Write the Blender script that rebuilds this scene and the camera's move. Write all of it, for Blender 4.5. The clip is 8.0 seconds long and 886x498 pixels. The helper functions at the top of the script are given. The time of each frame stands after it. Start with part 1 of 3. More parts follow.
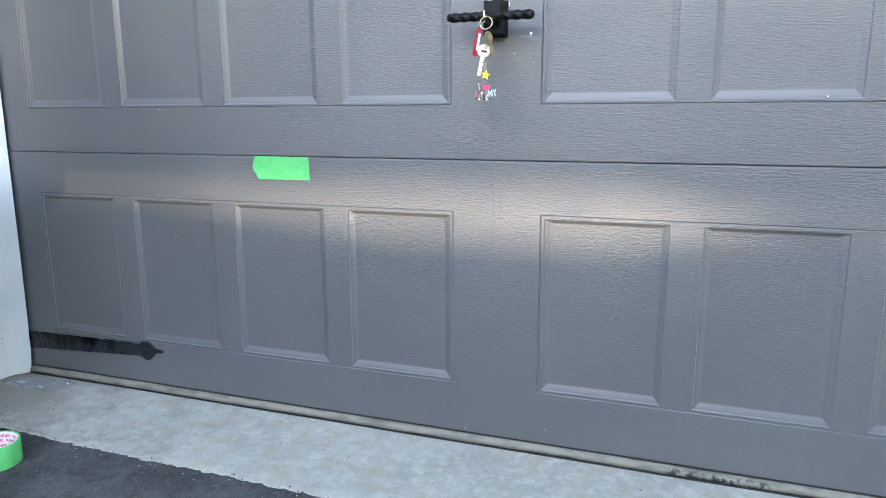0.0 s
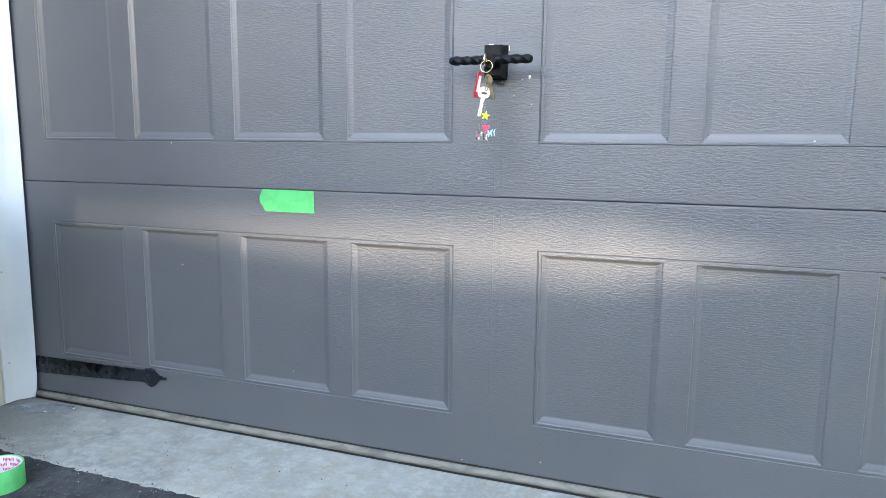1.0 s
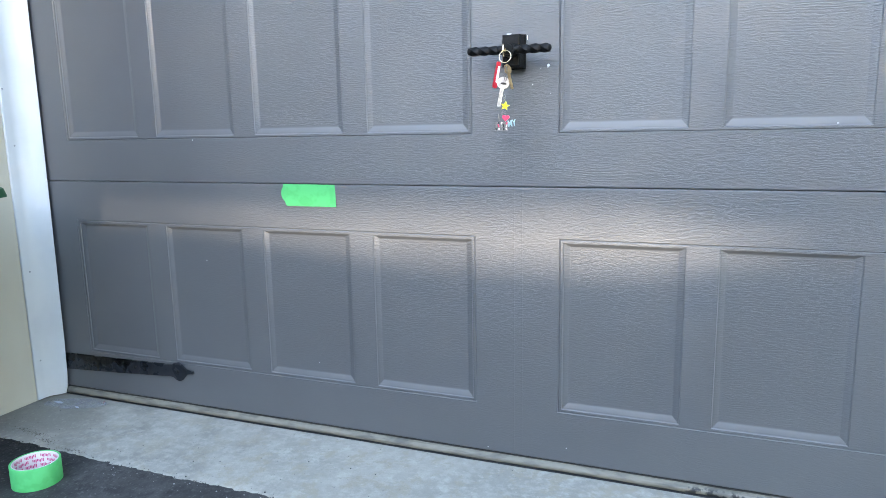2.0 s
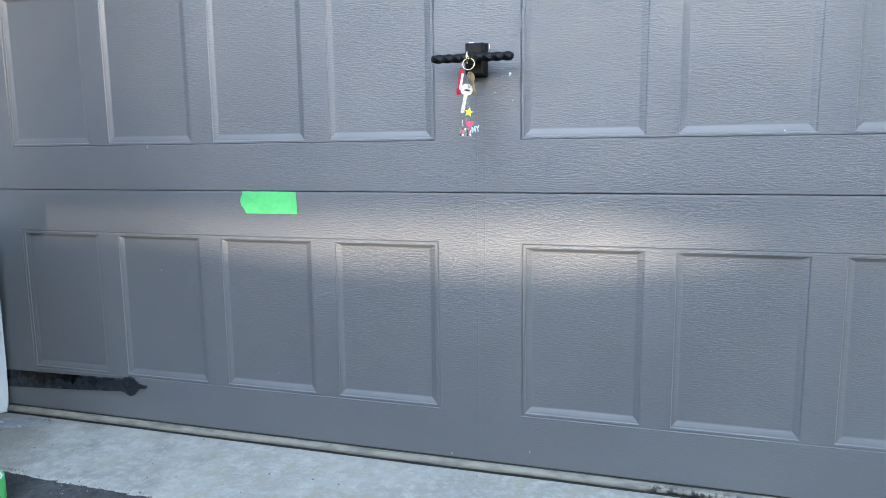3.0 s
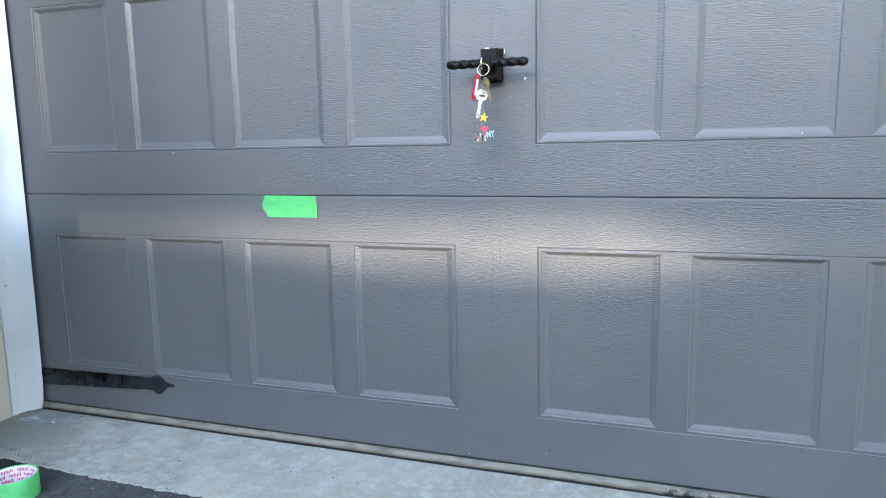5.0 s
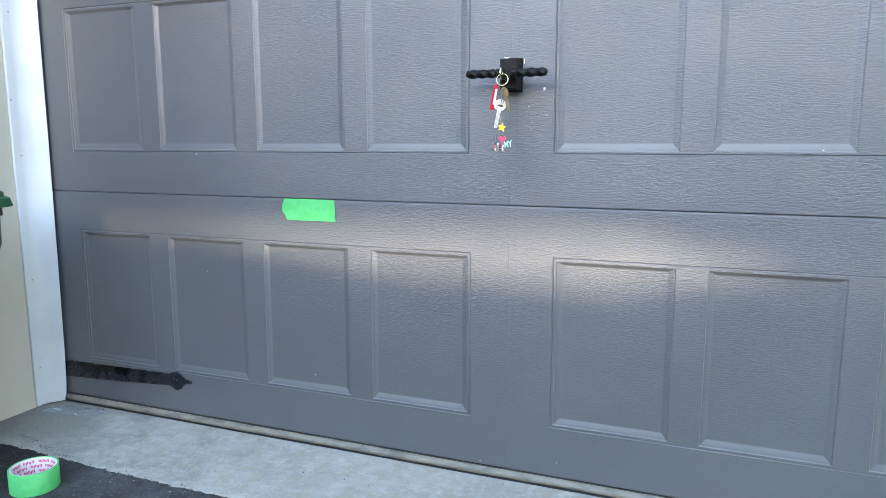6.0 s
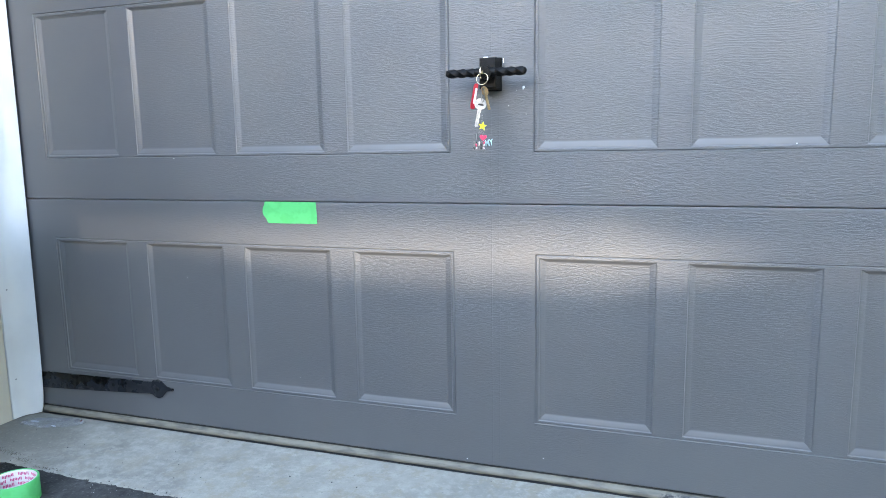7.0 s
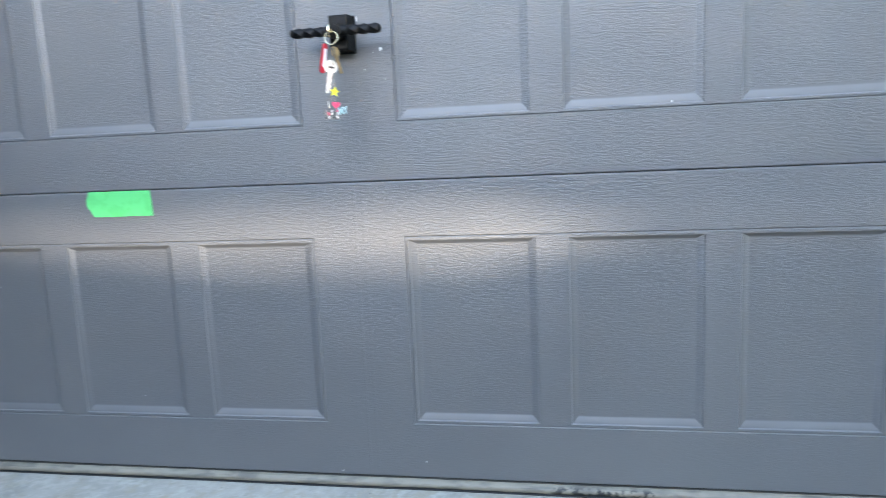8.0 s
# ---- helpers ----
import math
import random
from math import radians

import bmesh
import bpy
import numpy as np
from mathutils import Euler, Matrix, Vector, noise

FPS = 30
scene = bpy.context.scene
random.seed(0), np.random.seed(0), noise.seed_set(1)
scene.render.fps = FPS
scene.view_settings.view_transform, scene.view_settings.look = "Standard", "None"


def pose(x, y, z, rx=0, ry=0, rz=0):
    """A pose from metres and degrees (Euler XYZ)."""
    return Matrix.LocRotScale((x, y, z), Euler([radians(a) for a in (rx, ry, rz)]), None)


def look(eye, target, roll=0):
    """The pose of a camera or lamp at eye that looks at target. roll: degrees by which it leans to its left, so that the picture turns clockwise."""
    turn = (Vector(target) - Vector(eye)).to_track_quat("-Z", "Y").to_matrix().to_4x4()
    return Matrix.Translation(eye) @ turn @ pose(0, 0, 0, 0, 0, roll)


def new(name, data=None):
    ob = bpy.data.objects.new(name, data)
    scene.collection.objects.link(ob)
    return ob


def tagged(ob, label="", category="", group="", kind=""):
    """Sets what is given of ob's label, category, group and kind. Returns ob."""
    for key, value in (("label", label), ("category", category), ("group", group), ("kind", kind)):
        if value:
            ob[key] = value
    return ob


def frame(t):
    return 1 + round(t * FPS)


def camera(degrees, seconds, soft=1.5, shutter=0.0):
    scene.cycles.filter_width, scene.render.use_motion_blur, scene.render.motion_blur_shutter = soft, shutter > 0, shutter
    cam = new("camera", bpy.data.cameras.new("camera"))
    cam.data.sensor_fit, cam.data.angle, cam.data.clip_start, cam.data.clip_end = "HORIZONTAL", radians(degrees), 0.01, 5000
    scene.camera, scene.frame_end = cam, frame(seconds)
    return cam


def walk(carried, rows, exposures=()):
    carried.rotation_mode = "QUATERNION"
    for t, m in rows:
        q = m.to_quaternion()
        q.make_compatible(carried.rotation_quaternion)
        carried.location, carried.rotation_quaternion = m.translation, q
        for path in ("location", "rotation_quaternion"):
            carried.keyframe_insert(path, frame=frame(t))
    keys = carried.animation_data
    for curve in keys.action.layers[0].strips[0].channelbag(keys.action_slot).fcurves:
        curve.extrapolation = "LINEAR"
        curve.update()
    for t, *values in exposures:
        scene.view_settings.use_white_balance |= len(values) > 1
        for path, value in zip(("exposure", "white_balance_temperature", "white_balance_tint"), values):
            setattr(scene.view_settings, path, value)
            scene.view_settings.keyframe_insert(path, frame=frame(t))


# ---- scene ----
cam = camera(65.8, 8.0, soft=0.6, shutter=0.2)
PATH = [
    (0, (0.3270, -1.2056, 0.6448), (-0.3331, 0.6413, 0.2535), -0.27),
    (0.5, (0.3524, -1.2288, 0.6718), (-0.3290, 0.6143, 0.2994), -0.44),
    (1, (0.3471, -1.2326, 0.6567), (-0.3320, 0.6240, 0.3532), 0.53),
    (1.5, (0.3345, -1.2364, 0.6651), (-0.3518, 0.6144, 0.3434), -1.07),
    (1.7, (0.3337, -1.2399, 0.6730), (-0.3797, 0.5950, 0.3209), -1.09),
    (2.8, (0.3226, -1.2646, 0.6391), (-0.3196, 0.6072, 0.3491), -0.04),
    (3, (0.3065, -1.2670, 0.6404), (-0.2617, 0.6291, 0.3539), -0.63),
    (3.5, (0.3334, -1.2521, 0.6616), (-0.2166, 0.6489, 0.3723), -0.99),
    (4, (0.3338, -1.2591, 0.6662), (-0.2670, 0.6257, 0.3715), -0.88),
    (4.5, (0.3354, -1.2642, 0.6687), (-0.2995, 0.6011, 0.3260), -1.29),
    (5, (0.3339, -1.2732, 0.6560), (-0.3147, 0.5954, 0.3597), -1.09),
    (5.2, (0.3485, -1.2679, 0.6641), (-0.3427, 0.5883, 0.3871), -0.65),
    (6.3, (0.3482, -1.2771, 0.6768), (-0.3617, 0.5667, 0.3661), 0.03),
    (6.5, (0.3384, -1.2859, 0.6706), (-0.3419, 0.5706, 0.3695), -0.76),
    (7, (0.3367, -1.2825, 0.6683), (-0.3077, 0.5881, 0.3756), -0.91),
    (7.5, (0.3417, -1.2533, 0.6625), (-0.2973, 0.6180, 0.3624), -1.21),
    (7.6, (0.3551, -1.2354, 0.6580), (-0.2951, 0.6327, 0.3624), -2.16),
    (7.7, (0.3598, -1.2088, 0.6453), (-0.2922, 0.6594, 0.3545), -3.57),
    (7.8, (0.3404, -1.1920, 0.6196), (-0.2106, 0.7107, 0.3439), -3.68),
    (8, (0.3549, -1.1360, 0.6156), (0.0005, 0.8092, 0.3145), -2.67),
]
walk(cam, [(t, look(*p)) for t, *p in PATH], exposures=[(0, 5.29, 7850, 20), (1.0, 5.32, 7800, 20), (1.7, 5.28, 7500, 19), (3.0, 5.26, 7500, 19), (8, 5.28, 7480, 19)])

# ---------------------------------------------------------------- daylight
SUN_EL, SUN_AZ = radians(7), radians(180)
world = bpy.data.worlds.new("sky")
scene.world = world
world.use_nodes = True
sky = world.node_tree.nodes.new("ShaderNodeTexSky")
sky.sky_type = "NISHITA"
sky.sun_disc = False
sky.sun_elevation, sky.sun_rotation = SUN_EL, SUN_AZ
sky.air_density, sky.dust_density, sky.ozone_density = 1.0, 0.4, 2.0
world.node_tree.nodes["Background"].inputs["Strength"].default_value = 0.12
world.node_tree.links.new(sky.outputs[0], world.node_tree.nodes["Background"].inputs["Color"])
sun = new("sun", bpy.data.lights.new("sun", "SUN"))
sun.data.energy, sun.data.angle, sun.data.color = 0.145, radians(0.9), (1.0, 0.985, 0.86)
sun_way = Vector((math.sin(SUN_AZ) * math.cos(SUN_EL), math.cos(SUN_AZ) * math.cos(SUN_EL), math.sin(SUN_EL)))
sun.matrix_world = look(sun_way * 30, (0, 0, 0))


# ---------------------------------------------------------------- materials
class Mat:
    """A node material around one Principled shader; coordinates are world metres."""

    def __init__(self, name, color=(0.5, 0.5, 0.5), rough=0.5, metal=0.0, spec=0.5):
        self.m = bpy.data.materials.new(name)
        self.m.use_nodes = True
        self.t = self.m.node_tree
        self.b = self.t.nodes["Principled BSDF"]
        self.b.inputs["Base Color"].default_value = (*color, 1)
        self.b.inputs["Roughness"].default_value = rough
        self.b.inputs["Metallic"].default_value = metal
        self.b.inputs["Specular IOR Level"].default_value = spec
        self.p = self.t.nodes.new("ShaderNodeNewGeometry").outputs["Position"]

    def put(self, socket, value):
        if isinstance(value, bpy.types.NodeSocket):
            self.t.links.new(value, socket)
        else:
            socket.default_value = value

    def math(self, op, a, b=0.0, c=0.0, clamp=False):
        n = self.t.nodes.new("ShaderNodeMath")
        n.operation, n.use_clamp = op, clamp
        for i, v in enumerate((a, b, c)):
            self.put(n.inputs[i], v)
        return n.outputs[0]

    def axis(self, i):
        n = self.t.nodes.new("ShaderNodeSeparateXYZ")
        self.put(n.inputs[0], self.p)
        return n.outputs[i]

    def scaled(self, k, vec=None):
        n = self.t.nodes.new("ShaderNodeVectorMath")
        n.operation = "MULTIPLY"
        self.put(n.inputs[0], vec or self.p)
        n.inputs[1].default_value = k
        return n.outputs[0]

    def xyz(self, x, y, z):
        n = self.t.nodes.new("ShaderNodeCombineXYZ")
        for i, v in enumerate((x, y, z)):
            self.put(n.inputs[i], v)
        return n.outputs[0]

    def noise(self, scale, detail=3.0, vec=None, rough=0.55):
        n = self.t.nodes.new("ShaderNodeTexNoise")
        n.inputs["Scale"].default_value, n.inputs["Detail"].default_value = scale, detail
        n.inputs["Roughness"].default_value = rough
        self.put(n.inputs["Vector"], vec or self.p)
        return n.outputs["Fac"]

    def cells(self, scale, vec=None, out="Distance"):
        n = self.t.nodes.new("ShaderNodeTexVoronoi")
        n.inputs["Scale"].default_value = scale
        self.put(n.inputs["Vector"], vec or self.p)
        return n.outputs[out]

    def span(self, value, lo, hi, a=0.0, b=1.0):
        n = self.t.nodes.new("ShaderNodeMapRange")
        n.interpolation_type = "SMOOTHSTEP"
        for i, v in enumerate((value, lo, hi, a, b)):
            self.put(n.inputs[i], v)
        return n.outputs[0]

    def mix(self, fac, a, b):
        n = self.t.nodes.new("ShaderNodeMix")
        n.data_type = "RGBA"
        for i, v in ((0, fac), (6, a), (7, b)):
            self.put(n.inputs[i], (*v, 1) if isinstance(v, tuple) and len(v) == 3 else v)
        return n.outputs[2]

    def color(self, v):
        self.put(self.b.inputs["Base Color"], v)
        return self

    def rough(self, v):
        self.put(self.b.inputs["Roughness"], v)
        return self

    def bump(self, height, distance, strength=1.0):
        n = self.t.nodes.new("ShaderNodeBump")
        n.inputs["Distance"].default_value, n.inputs["Strength"].default_value = distance, strength
        self.put(n.inputs["Height"], height)
        if self.b.inputs["Normal"].is_linked:
            self.t.links.new(self.b.inputs["Normal"].links[0].from_socket, n.inputs["Normal"])
        self.t.links.new(n.outputs[0], self.b.inputs["Normal"])
        return self


DOOR_GREY = (0.080, 0.081, 0.0845)


def paint_grain():
    """Grey semi-gloss paint over steel stamped with a horizontal wood grain."""
    k = Mat("grey_paint_woodgrain", DOOR_GREY, 0.3, spec=0.8)
    x, y, z = k.axis(0), k.axis(1), k.axis(2)
    sway = k.math("MULTIPLY", k.math("SUBTRACT", k.noise(1.0, 2, k.scaled((2.6, 2.6, 5.0))), 0.5), 0.060)
    wiggle = k.math("MULTIPLY", k.math("SUBTRACT", k.noise(1.0, 3, k.scaled((95.0, 95.0, 80.0))), 0.5), 0.0060)
    zz = k.math("ADD", k.math("ADD", z, sway), wiggle)
    # short broken ridges everywhere
    fine = k.span(k.noise(1.0, 3, k.xyz(k.math("MULTIPLY", x, 58), 0.0, k.math("MULTIPLY", zz, 450))), 0.38, 0.62)
    # long arched ridges in patches, as in the figure of a sawn board
    phase = k.math("ADD", k.math("MULTIPLY", k.math("ADD", z, sway), 1380), k.math("MULTIPLY", k.noise(1.0, 3, k.scaled((26.0, 26.0, 60.0))), 12.0))
    wave = k.span(k.math("MULTIPLY_ADD", k.math("SINE", phase), 0.5, 0.5), 0.1, 0.9)
    patch = k.span(k.noise(1.0, 3, k.scaled((3.2, 3.2, 15.0))), 0.52, 0.70, 0.05, 0.48)
    ridge = k.math("ADD", k.math("MULTIPLY", wave, patch), k.math("MULTIPLY", fine, k.math("SUBTRACT", 1.0, patch)))
    strength = k.span(k.noise(1.0, 3, k.scaled((6.0, 6.0, 14.0))), 0.34, 0.62, 0.65, 1.0)
    # the stamp is shallow towards one end of the door and along its foot
    strength = k.math("MULTIPLY", strength, k.math("MULTIPLY", k.span(x, -0.98, -0.15, 0.10, 1.0), k.span(z, 0.05, 0.52, 0.32, 1.0)))
    k.bump(k.math("MULTIPLY", ridge, strength), 0.00041)
    k.bump(k.noise(900.0, 2), 0.00002)
    # two faint upright press lines down the middle stile
    line = k.math("ADD", k.span(k.math("ABSOLUTE", k.math("ADD", x, 0.004)), 0.0, 0.0016, 1.0, 0.0),
                  k.span(k.math("ABSOLUTE", k.math("SUBTRACT", x, 0.011)), 0.0, 0.002, 0.6, 0.0))
    k.bump(line, 0.00022)
    paler = k.noise(3.0, 4)
    k.color(k.mix(k.span(paler, 0.35, 0.7), DOOR_GREY, (0.089, 0.090, 0.092)))
    # glossier where the stamp is shallow
    k.rough(k.math("SUBTRACT", k.span(k.noise(7.0, 3), 0.3, 0.7, 0.43, 0.49), k.span(x, -0.98, -0.50, 0.15, 0.0)))
    return k.m


def paint_smooth():
    k = Mat("grey_paint_moulding", DOOR_GREY, 0.50, spec=0.8)
    k.bump(k.noise(700.0, 2), 0.00002)
    k.bump(k.noise(60.0, 2), 0.0001)
    k.color(k.mix(k.span(k.noise(9.0, 3), 0.35, 0.7), DOOR_GREY, (0.086, 0.087, 0.090)))
    k.rough(k.span(k.axis(0), -0.98, -0.35, 0.34, 0.50))
    return k.m


def concrete(name, a, b, c):
    k = Mat(name, a, 0.85, spec=0.3)
    x, y = k.axis(0), k.axis(1)
    big, mid, speck = k.noise(5.0, 5, rough=0.65), k.noise(34.0, 5, rough=0.7), k.noise(330.0, 2)
    col = k.mix(k.span(big, 0.38, 0.64), a, b)
    col = k.mix(k.span(mid, 0.44, 0.64, 0.0, 0.55), col, c)
    # a smoother grey skim towards one end, a rougher stained surface past its wavering edge
    skim = k.span(k.math("ADD", x, k.math("MULTIPLY", k.math("SUBTRACT", k.noise(11.0, 4, rough=0.65), 0.5), 0.30)), -0.60, -0.52, 1.0, 0.0)
    rougher = k.math("SUBTRACT", 1.0, skim)
    stain = k.math("MULTIPLY", k.span(k.noise(15.0, 6, rough=0.75), 0.50, 0.60, 0.0, 0.75), k.math("MULTIPLY_ADD", rougher, 0.55, 0.45))
    col = k.mix(stain, col, (0.27, 0.225, 0.160))
    pale = k.math("MULTIPLY", k.span(k.noise(24.0, 5, rough=0.7), 0.52, 0.66, 0.0, 0.5), rougher)
    col = k.mix(k.math("MULTIPLY", rougher, 0.25), col, (0.37, 0.34, 0.285))
    col = k.mix(pale, col, (0.44, 0.41, 0.35))
    # faint trowel streaks across, and grime in drifts, most of it where the bin stands
    streak = k.noise(1.0, 3, k.scaled((60.0, 6.0, 6.0)))
    col = k.mix(k.span(streak, 0.50, 0.70, 0.0, 0.18), col, (0.34, 0.31, 0.26))
    drift = k.math("ADD", k.math("MULTIPLY", k.noise(8.0, 6, rough=0.7), 0.6), k.span(x, -1.20, -0.65, 0.38, 0.09))
    col = k.mix(k.span(drift, 0.47, 0.66, 0.0, 0.75), col, (0.17, 0.155, 0.128))
    col = k.mix(k.span(k.noise(58.0, 4, rough=0.7), 0.48, 0.66, 0.0, 0.30), col, (0.235, 0.215, 0.18))
    col = k.mix(k.span(k.noise(95.0, 3, rough=0.6), 0.56, 0.68, 0.0, 0.20), col, (0.44, 0.41, 0.36))
    col = k.mix(k.span(k.cells(45.0), 0.05, 0.10, 0.45, 0.0), col, (0.16, 0.145, 0.13))
    k.color(k.mix(k.span(speck, 0.60, 0.75, 0.0, 0.3), col, (0.20, 0.19, 0.17)))
    k.bump(mid, 0.0018)
    k.bump(k.noise(70.0, 4, rough=0.65), 0.0010)
    k.bump(k.noise(420.0, 3), 0.0005)
    return k.m


def asphalt():
    k = Mat("asphalt", (0.05, 0.05, 0.052), 0.9, spec=0.2)
    big = k.noise(6.0, 4)
    shade = k.mix(k.span(big, 0.35, 0.7), (0.042, 0.040, 0.038), (0.080, 0.076, 0.072))
    shade = k.mix(k.span(k.noise(28.0, 5, rough=0.7), 0.45, 0.68, 0.0, 0.6), shade, (0.022, 0.021, 0.020))
    shade = k.mix(k.span(k.noise(60.0, 4, rough=0.7), 0.56, 0.72, 0.0, 0.35), shade, (0.12, 0.115, 0.11))
    # the bin's shade put into the colour: a black pool round its foot, with a wavering edge
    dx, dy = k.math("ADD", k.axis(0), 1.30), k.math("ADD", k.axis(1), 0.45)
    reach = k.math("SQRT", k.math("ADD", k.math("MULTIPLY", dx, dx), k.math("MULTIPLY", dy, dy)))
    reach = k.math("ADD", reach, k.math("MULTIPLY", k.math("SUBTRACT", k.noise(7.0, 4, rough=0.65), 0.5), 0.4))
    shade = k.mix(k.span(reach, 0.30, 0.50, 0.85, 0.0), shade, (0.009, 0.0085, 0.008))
    pick = k.math("MULTIPLY", k.span(k.noise(150.0, 1), 0.60, 0.75), 0.28)
    k.color(k.mix(pick, shade, (0.17, 0.165, 0.16)))
    k.bump(k.cells(170.0), 0.0007)
    k.bump(k.noise(45.0, 3), 0.003)
    return k.m


def seal_rubber():
    """Beige door seal, blackened along its foot and in blots."""
    k = Mat("seal_rubber", (0.33, 0.31, 0.26), 0.55)
    z, x = k.axis(2), k.axis(0)
    stretched = k.scaled((26.0, 30.0, 260.0))
    edge = k.math("ADD", z, k.math("MULTIPLY", k.math("SUBTRACT", k.noise(1.0, 5, stretched, 0.65), 0.5), 0.009))
    foot = k.span(edge, 0.0040, 0.0056, 1.0, 0.0)
    lip = k.span(z, 0.0190, 0.0198, 0.0, 0.9)
    blot = k.math("MULTIPLY", k.span(k.noise(55.0, 3), 0.46, 0.56), k.span(k.math("ABSOLUTE", k.math("SUBTRACT", x, 0.41)), 0.07, 0.11, 1.0, 0.0))
    blot = k.math("MULTIPLY", blot, k.span(z, 0.013, 0.020, 1.0, 0.0))
    streak = k.span(k.noise(1.0, 4, k.scaled((5.0, 20.0, 420.0))), 0.57, 0.68, 0.0, 0.4)
    film = k.mix(k.span(k.noise(22.0, 4, k.scaled((1.0, 1.0, 4.0))), 0.4, 0.7), (0.180, 0.158, 0.120), (0.10, 0.090, 0.072))
    black = k.math("MAXIMUM", k.math("MAXIMUM", foot, blot), k.math("MAXIMUM", lip, streak))
    k.color(k.mix(black, film, (0.009, 0.009, 0.009)))
    k.bump(k.noise(80.0, 3), 0.0006)
    return k.m


def black_iron():
    k = Mat("black_iron", (0.006, 0.006, 0.006), 0.5, spec=0.16)
    k.bump(k.noise(240.0, 3), 0.0006)
    k.color(k.mix(k.span(k.noise(70.0, 3), 0.5, 0.75), (0.004, 0.004, 0.004), (0.009, 0.009, 0.010)))
    return k.m


def hinge_black():
    """Hammered black on a strap whose face is a little crowned; paler in ragged patches, most along its lower half."""
    k = Mat("black_strap", (0.010, 0.011, 0.013), 0.3, spec=0.28)
    axis = k.math("MULTIPLY_ADD", k.axis(0), 0.0348, 0.1320)
    off = k.math("DIVIDE", k.math("SUBTRACT", k.axis(2), axis), 0.021)
    dents = k.math("MULTIPLY", k.noise(30.0, 3), 0.0030)
    k.bump(k.math("SUBTRACT", dents, k.math("MULTIPLY", k.math("MULTIPLY", off, off), 0.0008)), 1.0)
    k.rough(k.span(k.noise(25.0, 3), 0.35, 0.7, 0.22, 0.34))
    ragged = k.math("ADD", off, k.math("MULTIPLY", k.math("SUBTRACT", k.noise(32.0, 3, k.scaled((1.0, 1.0, 0.6))), 0.5), 4.2))
    paler = k.math("MAXIMUM", k.span(ragged, -0.1, 0.35, 1.0, 0.0), k.span(k.axis(0), -1.0, -0.88))
    k.color(k.mix(paler, (0.0020, 0.0022, 0.0026), (0.013, 0.015, 0.019)))
    return k.m


def plain(name, color, rough=0.5, metal=0.0, vary=0.12, scale=40.0, bump=0.0):
    k = Mat(name, color, rough, metal)
    dark = tuple(c * (1 - vary) for c in color)
    k.color(k.mix(k.span(k.noise(scale, 3), 0.35, 0.7), color, dark))
    if bump:
        k.bump(k.noise(scale * 6, 3), bump)
    return k.m


def green_tape():
    k = Mat("green_tape", (0.04, 0.62, 0.13), 0.55, spec=0.35)
    k.color(k.mix(k.span(k.noise(45.0, 2), 0.45, 0.62), (0.058, 0.46, 0.145), (0.047, 0.41, 0.122)))
    k.bump(k.noise(60.0, 2), 0.0004)
    k.bump(k.noise(900.0, 2), 0.00008)
    return k.m


def tan_wall():
    k = Mat("tan_siding", (0.40, 0.35, 0.25), 0.75, spec=0.3)
    k.color(k.mix(k.span(k.noise(4.0, 4), 0.3, 0.7), (0.52, 0.470, 0.385), (0.47, 0.425, 0.345)))
    k.bump(k.noise(420.0, 3), 0.0003)
    k.bump(k.noise(30.0, 2, k.scaled((1.0, 1.0, 0.15))), 0.0006)
    return k.m


def white_vinyl():
    k = Mat("white_vinyl", (0.78, 0.79, 0.80), 0.55, spec=0.3)
    k.color(k.mix(k.span(k.noise(6.0, 4), 0.4, 0.75), (0.57, 0.57, 0.57), (0.51, 0.51, 0.51)))
    k.bump(k.noise(24.0, 2, k.scaled((1.0, 1.0, 0.2))), 0.0006)
    return k.m


def clear_film():
    k = Mat("clear_film", (0.48, 0.49, 0.53), 0.06)
    k.put(k.b.inputs["Alpha"], k.span(k.noise(30.0, 3), 0.38, 0.64, 0.16, 0.46))
    k.bump(k.noise(38.0, 2), 0.004)
    return k.m


M_GRAIN, M_MOULD = paint_grain(), paint_smooth()
M_APRON = concrete("apron_concrete", (0.318, 0.292, 0.250), (0.215, 0.202, 0.176), (0.395, 0.362, 0.310))
M_ASPHALT, M_SEAL = asphalt(), seal_rubber()
M_IRON, M_HINGE = black_iron(), hinge_black()
M_TAPE, M_TAN, M_WHITE = green_tape(), tan_wall(), white_vinyl()
M_FILM = clear_film()
M_CHIP = plain("white_primer", (0.75, 0.75, 0.73), 0.7)
M_STEEL = plain("nickel", (0.72, 0.72, 0.70), 0.22, 1.0)
M_RING = plain("pale_gold", (0.72, 0.62, 0.42), 0.25, 1.0)
M_NAIL = plain("painted_nail", (0.30, 0.30, 0.31), 0.5)
M_BRASS = plain("brass", (0.58, 0.38, 0.19), 0.40, 0.85, vary=0.4, scale=120.0)
M_SILVER = plain("silver_key", (0.66, 0.65, 0.63), 0.35, 0.7, vary=0.35, scale=150.0)
M_RED = plain("red_plastic", (0.55, 0.02, 0.035), 0.35)
M_REDTIP = plain("dull_red_print", (0.22, 0.075, 0.06), 0.6)
M_GLINT = plain("glint_film", (0.36, 0.37, 0.39), 0.35)
M_WHITEPLASTIC = plain("white_plastic", (0.78, 0.76, 0.76), 0.4)
M_YELLOW = plain("yellow_enamel", (0.80, 0.72, 0.03), 0.3)
M_PINK = plain("pink_enamel", (0.75, 0.06, 0.13), 0.3)
M_TEAL = plain("teal_enamel", (0.40, 0.62, 0.62), 0.35)
